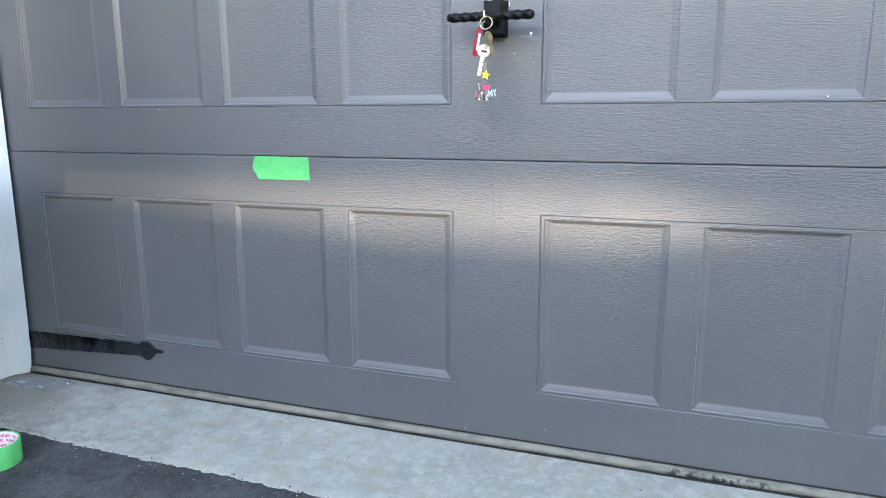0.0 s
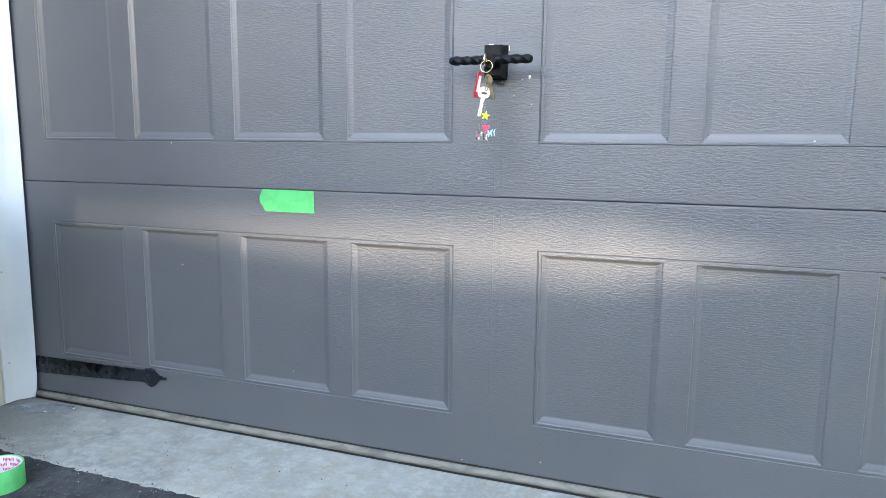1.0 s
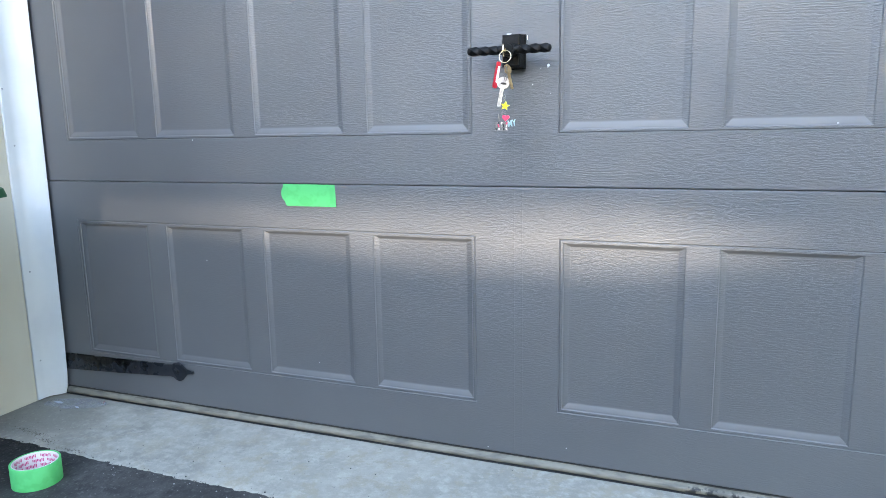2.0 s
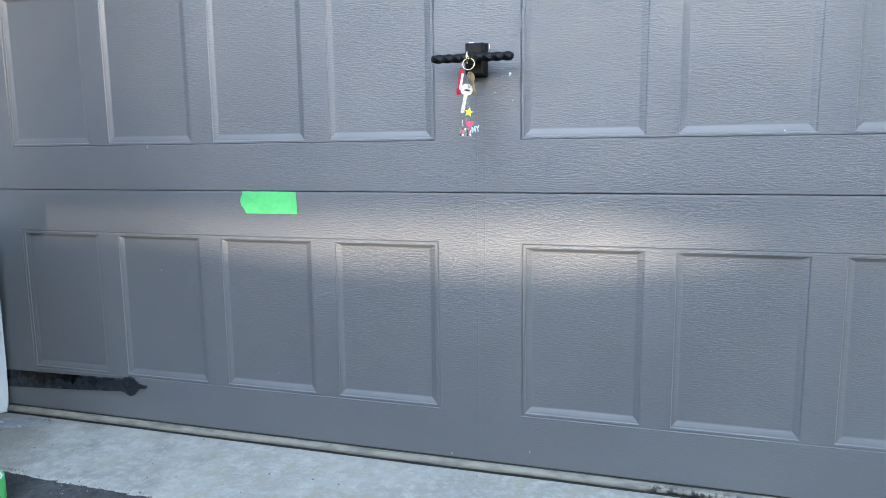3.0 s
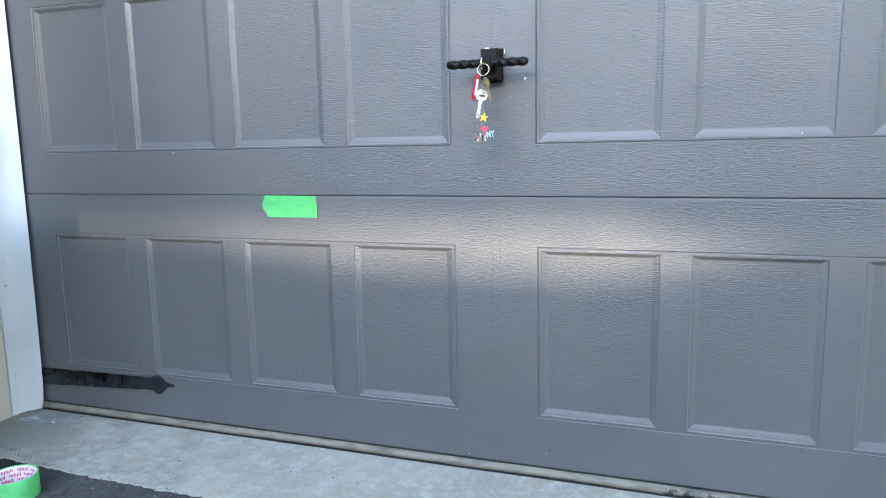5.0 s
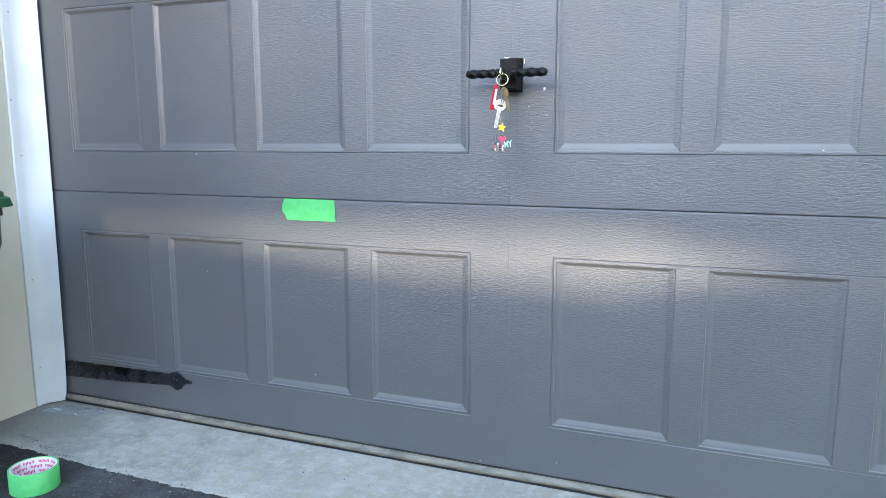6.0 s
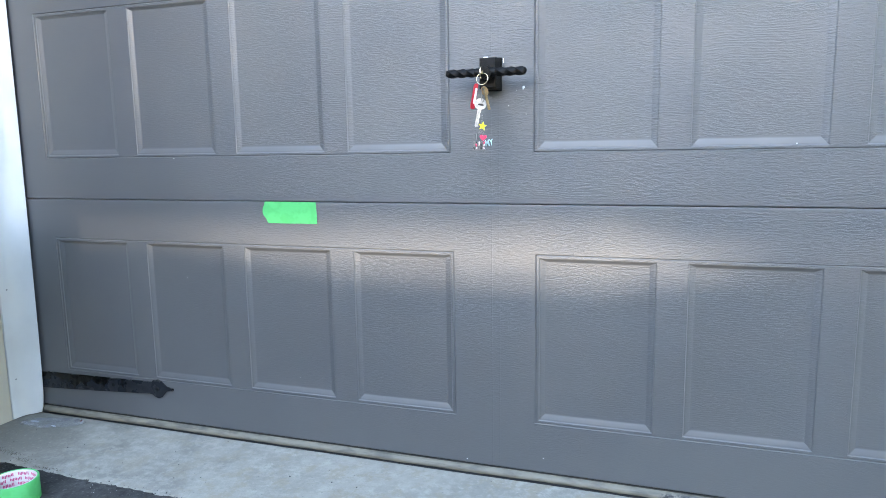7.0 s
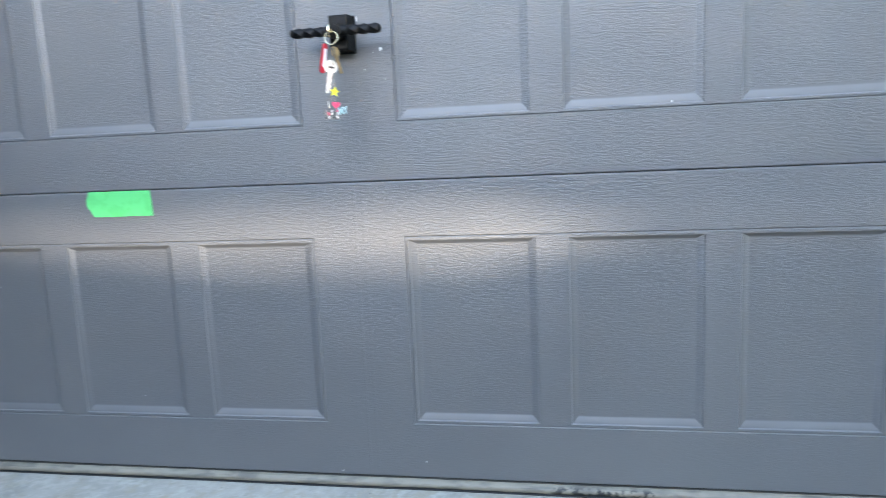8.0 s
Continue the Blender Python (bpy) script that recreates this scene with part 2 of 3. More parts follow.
M_DARKMETAL = plain("dark_pewter", (0.20, 0.19, 0.18), 0.4, 0.8)
M_CARD = plain("printed_card", (0.70, 0.60, 0.57), 0.7)
M_PRINT = plain("magenta_print", (0.68, 0.07, 0.20), 0.6)
M_GREENBIN = plain("dark_green_plastic", (0.004, 0.075, 0.028), 0.6)
M_BLACK = plain("black_plastic", (0.012, 0.012, 0.012), 0.5)
M_GRIT = plain("dark_grit", (0.05, 0.048, 0.045), 0.8, vary=0.6, scale=90.0)
M_SOIL = plain("brown_soil", (0.085, 0.066, 0.052), 0.9, vary=0.6, scale=120.0)
M_GRITLIGHT = plain("pale_grit", (0.40, 0.39, 0.37), 0.6, vary=0.6, scale=90.0)
M_ROOF = plain("grey_shingle", (0.12, 0.11, 0.10), 0.9, vary=0.4, scale=8.0)
M_SLATE = plain("slate_shade_wall", (0.045, 0.065, 0.100), 0.7, vary=0.3, scale=6.0)
M_UMBER = plain("umber_shade_wall", (0.105, 0.088, 0.064), 0.8, vary=0.3, scale=6.0)
M_BOARDS = plain("weathered_boards", (0.22, 0.20, 0.175), 0.8, vary=0.4, scale=5.0)
M_INSIDE = plain("grey_plaster", (0.5, 0.5, 0.48), 0.8)


# ---------------------------------------------------------------- building blocks
def part(name, bm, material, parent=None, label=""):
    """Links a bmesh as one mesh object, under a thing or a part."""
    me = bpy.data.meshes.new(name)
    bm.normal_update()
    bm.to_mesh(me)
    bm.free()
    for m in material if isinstance(material, (list, tuple)) else (material,):
        me.materials.append(m)
    ob = new(name, me)
    ob.parent = parent
    return tagged(ob, label)


def thing(name, at, label, category, group="", kind=""):
    ob = new(name)
    ob.empty_display_size = 0.05
    ob.matrix_world = Matrix.Translation(at)
    return tagged(ob, label, category, group, kind)


def smooth(ob, angle=40):
    for p in ob.data.polygons:
        p.use_smooth = True
    ob.data.set_sharp_from_angle(angle=radians(angle))
    return ob


def box(bm, lo, hi, bevel=0.0, seg=2):
    c = [(a + b) / 2 for a, b in zip(lo, hi)]
    d = [b - a for a, b in zip(lo, hi)]
    r = bmesh.ops.create_cube(bm, size=1, matrix=Matrix.LocRotScale(c, None, d))
    if bevel:
        edges = {e for v in r["verts"] for e in v.link_edges}
        bmesh.ops.bevel(bm, geom=list(edges), offset=bevel, segments=seg, affect="EDGES", profile=0.5)
    return bm


def prism(bm, outline, depth, axis="y", at=0.0, m=None):
    """A flat outline of (a, b) pairs made `depth` thick: in x and z for axis y, in x and y for axis z."""
    rings = []
    for off in (at, at + depth):
        ring = []
        for a, b in outline:
            v = Vector((a, off, b)) if axis == "y" else Vector((a, b, off))
            ring.append(bm.verts.new(m @ v if m else v))
        rings.append(ring)
    n = len(outline)
    bm.faces.new(rings[0])
    bm.faces.new(rings[1][::-1])
    for i in range(n):
        j = (i + 1) % n
        bm.faces.new((rings[0][j], rings[0][i], rings[1][i], rings[1][j]))
    bmesh.ops.recalc_face_normals(bm, faces=bm.faces[:])
    return bm


def tube(bm, points, r, seg=8, closed=False):
    """A round wire along the points."""
    points = [Vector(p) for p in points]
    n, rings = len(points), []
    for i, p in enumerate(points):
        a = points[(i - 1) % n] if closed or i else p
        b = points[(i + 1) % n] if closed or i < n - 1 else p
        q = (b - a).to_track_quat("Z", "Y")
        rings.append([bm.verts.new(p + q @ Vector((r * math.cos(6.28319 * k / seg), r * math.sin(6.28319 * k / seg), 0))) for k in range(seg)])
    for i in range(n if closed else n - 1):
        u, w = rings[i], rings[(i + 1) % n]
        for k in range(seg):
            bm.faces.new((u[k], u[(k + 1) % seg], w[(k + 1) % seg], w[k]))
    if not closed:
        bm.faces.new(rings[0][::-1])
        bm.faces.new(rings[-1])
    return bm


def circle(cx, cz, r, n=20, a0=0.0, a1=360.0, sx=1.0):
    return [(cx + sx * r * math.cos(radians(a0 + (a1 - a0) * i / n)), cz + r * math.sin(radians(a0 + (a1 - a0) * i / n))) for i in range(n)]


def chip(bm, x, z, r, rng, y=-0.0006, sides=7):
    """A small ragged fleck lying on the door's face."""
    ring = [bm.verts.new((x + r * rng.uniform(0.5, 1.2) * math.cos(6.28319 * i / sides), y, z + r * rng.uniform(0.5, 1.2) * math.sin(6.28319 * i / sides))) for i in range(sides)]
    back = [bm.verts.new((v.co.x, 0.0008, v.co.z)) for v in ring]
    bm.faces.new(ring)
    for i in range(sides):
        bm.faces.new((ring[i], back[i], back[(i + 1) % sides], ring[(i + 1) % sides]))
    return bm


# ---------------------------------------------------------------- ground
bm = bmesh.new()
bmesh.ops.create_grid(bm, x_segments=2, y_segments=2, size=1500, matrix=Matrix.Translation((0, 0, -0.004)))
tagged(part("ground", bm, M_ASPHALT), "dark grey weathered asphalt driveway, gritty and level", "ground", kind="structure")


def apron_edge(x):
    """Where the concrete ends: nearer to the door towards one end."""
    return -0.268 + 0.021 * max(0.0, min(1.0, (-0.60 - x) / 0.65)) + 0.006 * noise.noise((x * 3.1, 0.3, 0)) + 0.003 * noise.noise((x * 21, 1.7, 0))


def apron():
    """The strip of concrete before the door, with a crumbled front edge."""
    bm = bmesh.new()
    rng = random.Random(4)
    n, rows = 260, []
    for i in range(n + 1):
        x = -1.253 + 2.506 * i / n
        e = apron_edge(x) + 0.0030 * rng.uniform(-1, 1)
        rows.append([bm.verts.new(p) for p in ((x, 0.30, 0.0), (x, 0.0, 0.0), (x, e + 0.022, 0.0), (x, e + 0.006, -0.0022), (x, e, -0.0050), (x, e, -0.06), (x, 0.30, -0.06))])
    for u, w in zip(rows, rows[1:]):
        for k in range(7):
            bm.faces.new((u[k], u[(k + 1) % 7], w[(k + 1) % 7], w[k]))
    for r in (rows[0], rows[-1]):
        bm.faces.new(r)
    bmesh.ops.recalc_face_normals(bm, faces=bm.faces[:])
    return tagged(part("pavement", bm, M_APRON), "pale grey blotched concrete apron before the garage door", "apron", kind="structure")


apron()
# ---------------------------------------------------------------- the garage round the door
WALL_X, FRONT = 1.246, -0.187


def wall(name, lo, hi, material=M_TAN, label="smooth tan-painted garage wall"):
    return tagged(part(name, box(bmesh.new(), lo, hi, 0.003, 2), material), label, "wall", kind="structure")


wall("wall_1", (-5.0, FRONT, -0.05), (-WALL_X, 0.06, 2.75))
wall("wall_2", (WALL_X, FRONT, -0.05), (5.0, 0.06, 2.75))
wall("wall_3", (-WALL_X, FRONT, 2.20), (WALL_X, 0.06, 2.75))
wall("wall_4", (-5.0, 0.063, -0.05), (-4.85, 6.0, 2.75), M_INSIDE, "plain grey garage side wall")
wall("wall_5", (4.85, 0.063, -0.05), (5.0, 6.0, 2.75), M_INSIDE, "plain grey garage side wall")
# unseen wall added to block sky and darken the door's left end
wall("wall_7", (-2.05, -2.6, -0.05), (-1.85, FRONT - 0.003, 2.4), M_SLATE, "plain slate-blue wall, unseen, added to darken the door's left end")
# its counterpart on the right, also added out of view, to dim that end
wall("wall_8", (1.95, -5.9, -0.05), (2.15, -1.2, 3.4), M_UMBER, "plain umber wall, unseen, added to darken the door's right end")
wall("wall_6", (-4.847, 5.85, -0.05), (4.847, 6.0, 2.75), M_INSIDE, "plain grey garage back wall")


def sun_screen():
    """Unseen close-set boards added across the way; the gap between two of them shapes low sun into a band on the door.
    """
    f = thing("wall_9", (0, -6.0, 0), "unseen screen of weathered grey boards, added with a gap that shapes the sun", "wall", kind="structure")
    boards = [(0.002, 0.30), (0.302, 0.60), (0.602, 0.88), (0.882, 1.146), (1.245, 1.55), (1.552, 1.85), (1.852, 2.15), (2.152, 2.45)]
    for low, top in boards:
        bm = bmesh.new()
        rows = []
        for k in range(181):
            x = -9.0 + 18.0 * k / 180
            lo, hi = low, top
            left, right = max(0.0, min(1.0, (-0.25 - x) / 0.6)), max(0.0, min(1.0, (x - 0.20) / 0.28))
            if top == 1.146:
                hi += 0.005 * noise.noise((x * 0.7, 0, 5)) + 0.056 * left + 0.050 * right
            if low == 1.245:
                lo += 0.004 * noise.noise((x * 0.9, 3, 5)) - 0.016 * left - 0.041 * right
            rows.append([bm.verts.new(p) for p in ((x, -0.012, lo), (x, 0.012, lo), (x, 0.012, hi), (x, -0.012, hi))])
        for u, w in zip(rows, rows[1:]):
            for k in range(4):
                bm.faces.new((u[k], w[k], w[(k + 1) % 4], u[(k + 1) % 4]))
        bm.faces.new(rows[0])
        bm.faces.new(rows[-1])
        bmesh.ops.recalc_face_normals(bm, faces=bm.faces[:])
        part("board", bm, M_BOARDS, f)
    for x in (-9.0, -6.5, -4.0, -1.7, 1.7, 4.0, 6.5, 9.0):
        part("post", box(bmesh.new(), (x - 0.05, -0.115, -0.01), (x + 0.05, -0.015, 2.5), 0.005, 1), M_BOARDS, f)


sun_screen()
bm = bmesh.new()
prism(bm, [(-0.36, 2.70), (-0.36, 2.86), (3.0, 4.3), (6.5, 2.86), (6.5, 2.70), (6.0, 2.753), (-0.2, 2.753)], 10.8, "y", -5.4, Matrix.Rotation(radians(90), 4, "Z") @ Matrix.Diagonal((1, -1, 1, 1)))
tagged(part("roof", bm, M_ROOF), "pitched grey shingle garage roof with an overhanging eave", "roof", kind="structure")


def trim(side):
    """White vinyl jamb cover with a slanting flap that lies against the door."""
    bm = bmesh.new()
    rows = []
    for z, tip in ((0.003, 1.215), (0.02, 1.209), (0.06, 1.206), (0.14, 1.2035), (0.30, 1.2010), (0.5, 1.1985), (0.7, 1.1965), (1.0, 1.1955), (1.4, 1.1955), (2.195, 1.1955)):
        lip = -0.004 * max(0.0, 1 - z / 0.06)
        out = [(WALL_X, -0.070), (1.2415, -0.0715), (1.2395, -0.070), (1.2385, -0.066), (1.2385, -0.052), (1.2365, -0.042), (1.2310, -0.032), (1.2215, -0.0225),
               (tip + 0.004, -0.0125 + lip), (tip, -0.008 + lip), (tip + 0.002, -0.006), (1.2385, -0.006), (WALL_X, -0.006)]
        rows.append([bm.verts.new((side * x, y, z)) for x, y in out])
    for u, w in zip(rows, rows[1:]):
        for k in range(len(u)):
            bm.faces.new((u[k], u[(k + 1) % len(u)], w[(k + 1) % len(u)], w[k]))
    bm.faces.new(rows[0])
    bm.faces.new(rows[-1][::-1])
    bmesh.ops.recalc_face_normals(bm, faces=bm.faces[:])
    ob = smooth(part("trim", bm, M_WHITE), 30)
    tagged(ob, "white vinyl door jamb trim with a slanted weather flap", "trim", kind="structure")
    for y, z in ((-0.054, 0.1033), (-0.053, 0.335), (-0.0525, 0.647), (-0.066, 0.781), (-0.0525, 0.989), (-0.053, 1.5), (-0.053, 1.9)):
        b = bmesh.new()
        bmesh.ops.create_cone(b, cap_ends=True, segments=12, radius1=0.0026, radius2=0.0018, depth=0.0016, matrix=Matrix.Translation((side * 1.2382, y, z)) @ Matrix.Rotation(radians(-90 * side), 4, "Y"))
        part("nail_head", b, M_NAIL, ob, "small grey nail head")
    return ob


for side in (-1, 1):
    trim(side)

# ---------------------------------------------------------------- garage door
DOOR_Z, SECTION, HALF = 0.0215, 0.5334, 1.222
PANEL_W, PITCH, STILE = 0.2306, 0.2697, 0.0816
PANEL_H, RAILS = 0.3411, (0.1010, 0.0970, 0.0970, 0.0970)
SHIFTS = (0.0, -0.0044, 0.001, -0.001)
FOOT = 0.0040  # how much taller the lowest section is
LEFTS = [-STILE - PANEL_W - PITCH * k for k in (3, 2, 1, 0)] + [STILE + PITCH * k for k in range(4)]
garage_door = thing("garage_door", (0, 0, DOOR_Z), "closed grey sectional garage door with stamped wood-grain panels", "garage door")


CREASE = [(0.0, 0.0), (0.0008, 0.0013), (0.0016, 0.0017), (0.0034, 0.0002)]


def door_section(z, height, rail, shift):
    """A steel section: stiles and rails with eight openings, rounded at its upper and lower edge and turned back at the sides."""
    bm = bmesh.new()
    xs = [-HALF, LEFTS[0], LEFTS[3] + PANEL_W, LEFTS[4], LEFTS[7] + PANEL_W, HALF]
    g, top = 0.0005, height - 0.0005
    prof = [(0.045, g), (0.0026, g), (0.0010, g + 0.0003), (0.0003, g + 0.0009), (0.0, g + 0.0024), (0.0, rail), (0.0, rail + PANEL_H),
            (0.0, top - 0.0024), (0.0003, top - 0.0009), (0.0010, top - 0.0003), (0.0026, top), (0.045, top)]
    grid = [[bm.verts.new((x, y, zz)) for x in xs] for y, zz in prof]
    for r in range(len(prof) - 1):
        for c in range(len(xs) - 1):
            if r == 5 and c % 2 == 1:
                continue
            bm.faces.new((grid[r][c], grid[r][c + 1], grid[r + 1][c + 1], grid[r + 1][c]))
    for c, flip in ((0, False), (len(xs) - 1, True)):
        col = [grid[r][c] for r in range(len(prof))]
        bm.faces.new(col if not flip else col[::-1])
    # the stiles between neighbouring panels, creased along the line round each group of four
    for i in (0, 1, 2, 4, 5, 6):
        x0, x1 = LEFTS[i] + PANEL_W, LEFTS[i + 1]
        line = [(y, rail + d) for d, y in CREASE] + [(y, rail + PANEL_H - d) for d, y in CREASE[::-1]]
        rows = [[bm.verts.new((x, y, zz)) for x in (x0, x1)] for y, zz in line]
        for u, w in zip(rows, rows[1:]):
            bm.faces.new((u[0], u[1], w[1], w[0]))
    bmesh.ops.recalc_face_normals(bm, faces=bm.faces[:])
    ob = part("door_section", bm, M_GRAIN, garage_door)
    ob.location = (shift, 0, z)
    return ob


def panel_mesh(left, right, deep):
    """One recessed panel: a fine crease above and below (and at a group's end), a narrow ledge, a stepped moulding and the sunk field."""
    bm = bmesh.new()
    h = PANEL_H
    prof = CREASE + [(0.0060, 0.0001), (0.0078, 0.0003), (0.0086, 0.0014), (0.0095, 0.0019), (0.0108, 0.0021), (0.0122, 0.0024),
                     (0.0182, 0.0044), (0.0195, 0.00475), (0.0207, 0.0049), (0.0220, 0.0050), (0.0235, 0.00505)]
    rings = []
    for i, (d, y) in enumerate(prof):
        y *= deep if i > 5 else 1.0
        a = d if left or i > 3 else 0.0
        b = PANEL_W - (d if right or i > 3 else 0.0)
        # the lower slope is broader than the others and starts nearer the crease
        low = d if i < 4 else 0.0074 + (d - 0.0080) * 1.12 if d > 0.007 else 0.0055
        # the upper slope is steeper
        high = h - (d if d < 0.0077 else 0.0078 + (d - 0.0078) * 0.53)
        rings.append([bm.verts.new(p) for p in ((a, y, low), (b, y, low), (b, y, high), (a, y, high))])
    for u, w in zip(rings, rings[1:]):
        for k in range(4):
            if (u[k].co - u[(k + 1) % 4].co).x == 0 and u[k].co.x == w[k].co.x:
                continue
            f = bm.faces.new((u[k], u[(k + 1) % 4], w[(k + 1) % 4], w[k]))
            f.material_index = 1 if k in (0, 2) and 0.0079 < h - u[2].co.z < 0.0180 else 0
    bm.faces.new(rings[-1])
    bmesh.ops.recalc_face_normals(bm, faces=bm.faces[:])
    if bm.faces[-1:][0].normal.y > 0:
        bmesh.ops.reverse_faces(bm, faces=bm.faces[:])
    me = bpy.data.meshes.new("panel")
    bm.to_mesh(me)
    bm.free()
    me.materials.append(M_GRAIN)
    me.materials.append(M_MOULD)
    for p in me.polygons:
        p.use_smooth = True
    me.set_sharp_from_angle(angle=radians(9))
    return me


# the lowest section is stamped deeper than those above
PANELS = [{"first": panel_mesh(True, False, k), "inner": panel_mesh(False, False, k), "last": panel_mesh(False, True, k)} for k in (1.25, 1.0)]
sections = [door_section(SECTION * i + (FOOT if i else 0), SECTION + (0 if i else FOOT), rail, shift) for i, (rail, shift) in enumerate(zip(RAILS, SHIFTS))]
for n, (sec, rail) in enumerate(zip(sections, RAILS)):
    for i, l in enumerate(LEFTS):
        ob = new("panel", PANELS[min(n, 1)]["first" if i % 4 == 0 else "last" if i % 4 == 3 else "inner"])
        ob.parent = sec
        ob.location = (l, 0, rail)

# seal under the door, its cross-section in y and z
bm = bmesh.new()
rows = []
outline = [(0.040, 0.0), (0.002, 0.0), (-0.0005, -0.0010), (-0.0005, -0.0028), (-0.004, -0.004), (-0.0075, -0.0075), (-0.0090, -0.0110), (-0.0085, -0.0152),
           (-0.0065, -0.0172), (-0.0060, -0.0182), (-0.0085, -0.0196), (-0.0075, -0.0210), (0.035, -0.0210), (0.040, -0.0125)]
for i in range(161):
    x = -1.218 + 2.436 * i / 160
    w = 0.0012 * noise.noise((x * 4, 0, 0))
    rows.append([bm.verts.new((x, y + (w if y < 0 else 0), z)) for y, z in outline])
for u, w in zip(rows, rows[1:]):
    for k in range(len(u)):
        bm.faces.new((u[k], u[(k + 1) % len(u)], w[(k + 1) % len(u)], w[k]))
bm.faces.new(rows[0])
bm.faces.new(rows[-1][::-1])
bmesh.ops.recalc_face_normals(bm, faces=bm.faces[:])
smooth(part("bottom_seal", bm, M_SEAL, garage_door, "beige rubber bottom seal blackened along its foot"), 50)


def handle():
    """A black lift handle: a sloped block with a twisted square bar across it."""
    D = DOOR_Z + 0.0065
    bm = bmesh.new()
    box(bm, (-0.0195, -0.0030, 0.7785 - D), (0.0178, 0.0, 0.8395 - D), 0.001, 1)
    base = part("handle", bm, M_IRON, garage_door, "black iron handle with a twisted crossbar")
    bm = bmesh.new()
    rings = []
    for y, ins, lo in ((-0.003, 0.0015, 0.0), (-0.034, 0.0022, 0.001), (-0.0365, 0.0045, 0.003)):
        x0, x1, z0, z1 = -0.0190 + ins, 0.0172 - ins, 0.779 - D + ins, 0.8385 - D - ins
        rings.append([bm.verts.new(p) for p in ((x0, y, z0), (x1, y, z0), (x1, y, z1), (x0, y, z1))])
    for u, w in zip(rings, rings[1:]):
        for k in range(4):
            bm.faces.new((u[k], u[(k + 1) % 4], w[(k + 1) % 4], w[k]))
    bm.faces.new(rings[-1])
    bmesh.ops.recalc_face_normals(bm, faces=bm.faces[:])
    part("handle_block", bm, M_IRON, base)
    bm = bmesh.new()
    rings, n = [], 150
    for i in range(n + 1):
        s = i / n
        x = -0.0765 + 0.152 * s
        end = min(s, 1 - s) * 0.152
        k = min(1.0, math.sqrt(max(0.0, 1 - (1 - min(1.0, end / 0.007)) ** 2)) + 0.02)
        tw = radians(90) * x / 0.0180
        inner = 1.0 if abs(x) > 0.018 else 1.12
        r = 0.0081 * k * inner
        ring = []
        for j in range(16):
            a = 6.28319 * j / 16
            sq = 1.0 / max(abs(math.cos(a)), abs(math.sin(a)))
            rr = r * (0.85 + 0.15 * (sq - 1) / 0.414) if abs(x) > 0.018 else r * 0.9
            ring.append(bm.verts.new((x, -0.052 + rr * math.cos(a + tw), 0.8085 - D + rr * math.sin(a + tw))))
        rings.append(ring)
    for u, w in zip(rings, rings[1:]):
        for j in range(16):
            bm.faces.new((u[j], u[(j + 1) % 16], w[(j + 1) % 16], w[j]))
    bm.faces.new(rings[0])
    bm.faces.new(rings[-1])
    bmesh.ops.recalc_face_normals(bm, faces=bm.faces[:])
    smooth(part("twisted_bar", bm, M_IRON, base), 50)
    bm = bmesh.new()
    for r, y0, y1 in ((0.0125, -0.0365, -0.060), (0.0095, -0.060, -0.0625)):
        bmesh.ops.create_cone(bm, cap_ends=True, segments=28, radius1=r, radius2=r * 0.96, depth=y0 - y1, matrix=Matrix.Translation((-0.0005, (y0 + y1) / 2, 0.8085 - D)) @ Matrix.Rotation(radians(90), 4, "X"))
    smooth(part("lock_cylinder", bm, M_IRON, base), 40)
    # bare primer where the paint broke off round the block
    rng = random.Random(8)
    for x, z, hx, hz in ((-0.0140, 0.8418, 0.0062, 0.0013), (-0.0212, 0.8385, 0.0010, 0.0022), (0.0200, 0.8340, 0.0008, 0.0052)):
        bm = bmesh.new()
        ring = [(x + hx * math.cos(t) * rng.uniform(0.7, 1.1), z - D + hz * math.sin(t) * rng.uniform(0.6, 1.2)) for t in [6.28319 * i / 12 for i in range(12)]]
        part("paint_chip", prism(bm, ring, 0.0008, "y", -0.0006), M_CHIP, garage_door, "bare white paint chip")


handle()


def strap_hinge():
    """A long flat black strap that ends in a spade."""
    D = DOOR_Z
    bm = bmesh.new()
    outline = [(-1.2340, 0.0690), (-1.05, 0.0780), (-0.875, 0.0885), (-0.866, 0.0870), (-0.8585, 0.0815), (-0.848, 0.0790), (-0.838, 0.0830), (-0.830, 0.0915), (-0.8225, 0.0990),
               (-0.812, 0.1005), (-0.8045, 0.1010), (-0.8020, 0.1045), (-0.8045, 0.1080), (-0.812, 0.1085), (-0.8225, 0.1105), (-0.831, 0.1170), (-0.839, 0.1235),
               (-0.848, 0.1270), (-0.858, 0.1250), (-0.866, 0.1205), (-0.875, 0.1190), (-1.05, 0.1160), (-1.2340, 0.1135)]
    prism(bm, [(x + 0.008, z - 0.002 - D) for x, z in outline], -0.0032, "y", -0.0004)
    edges = [e for e in bm.edges if all(abs(v.co.y + 0.0036) < 1e-5 for v in e.verts)]
    bmesh.ops.bevel(bm, geom=edges, offset=0.0012, segments=2, affect="EDGES")
    ob = part("strap_hinge", bm, M_HINGE, garage_door, "glossy black spade-ended strap hinge")
    for x, z in ((-0.8495, 0.1035), (-0.985, 0.100), (-1.12, 0.096)):
        b = bmesh.new()
        bmesh.ops.create_uvsphere(b, u_segments=12, v_segments=6, radius=0.0052, matrix=Matrix.Translation((x + 0.008, -0.0034, z - 0.002 - D)) @ Matrix.Diagonal((1, 0.45, 1, 1)))
        smooth(part("bolt", b, M_IRON, ob), 60)


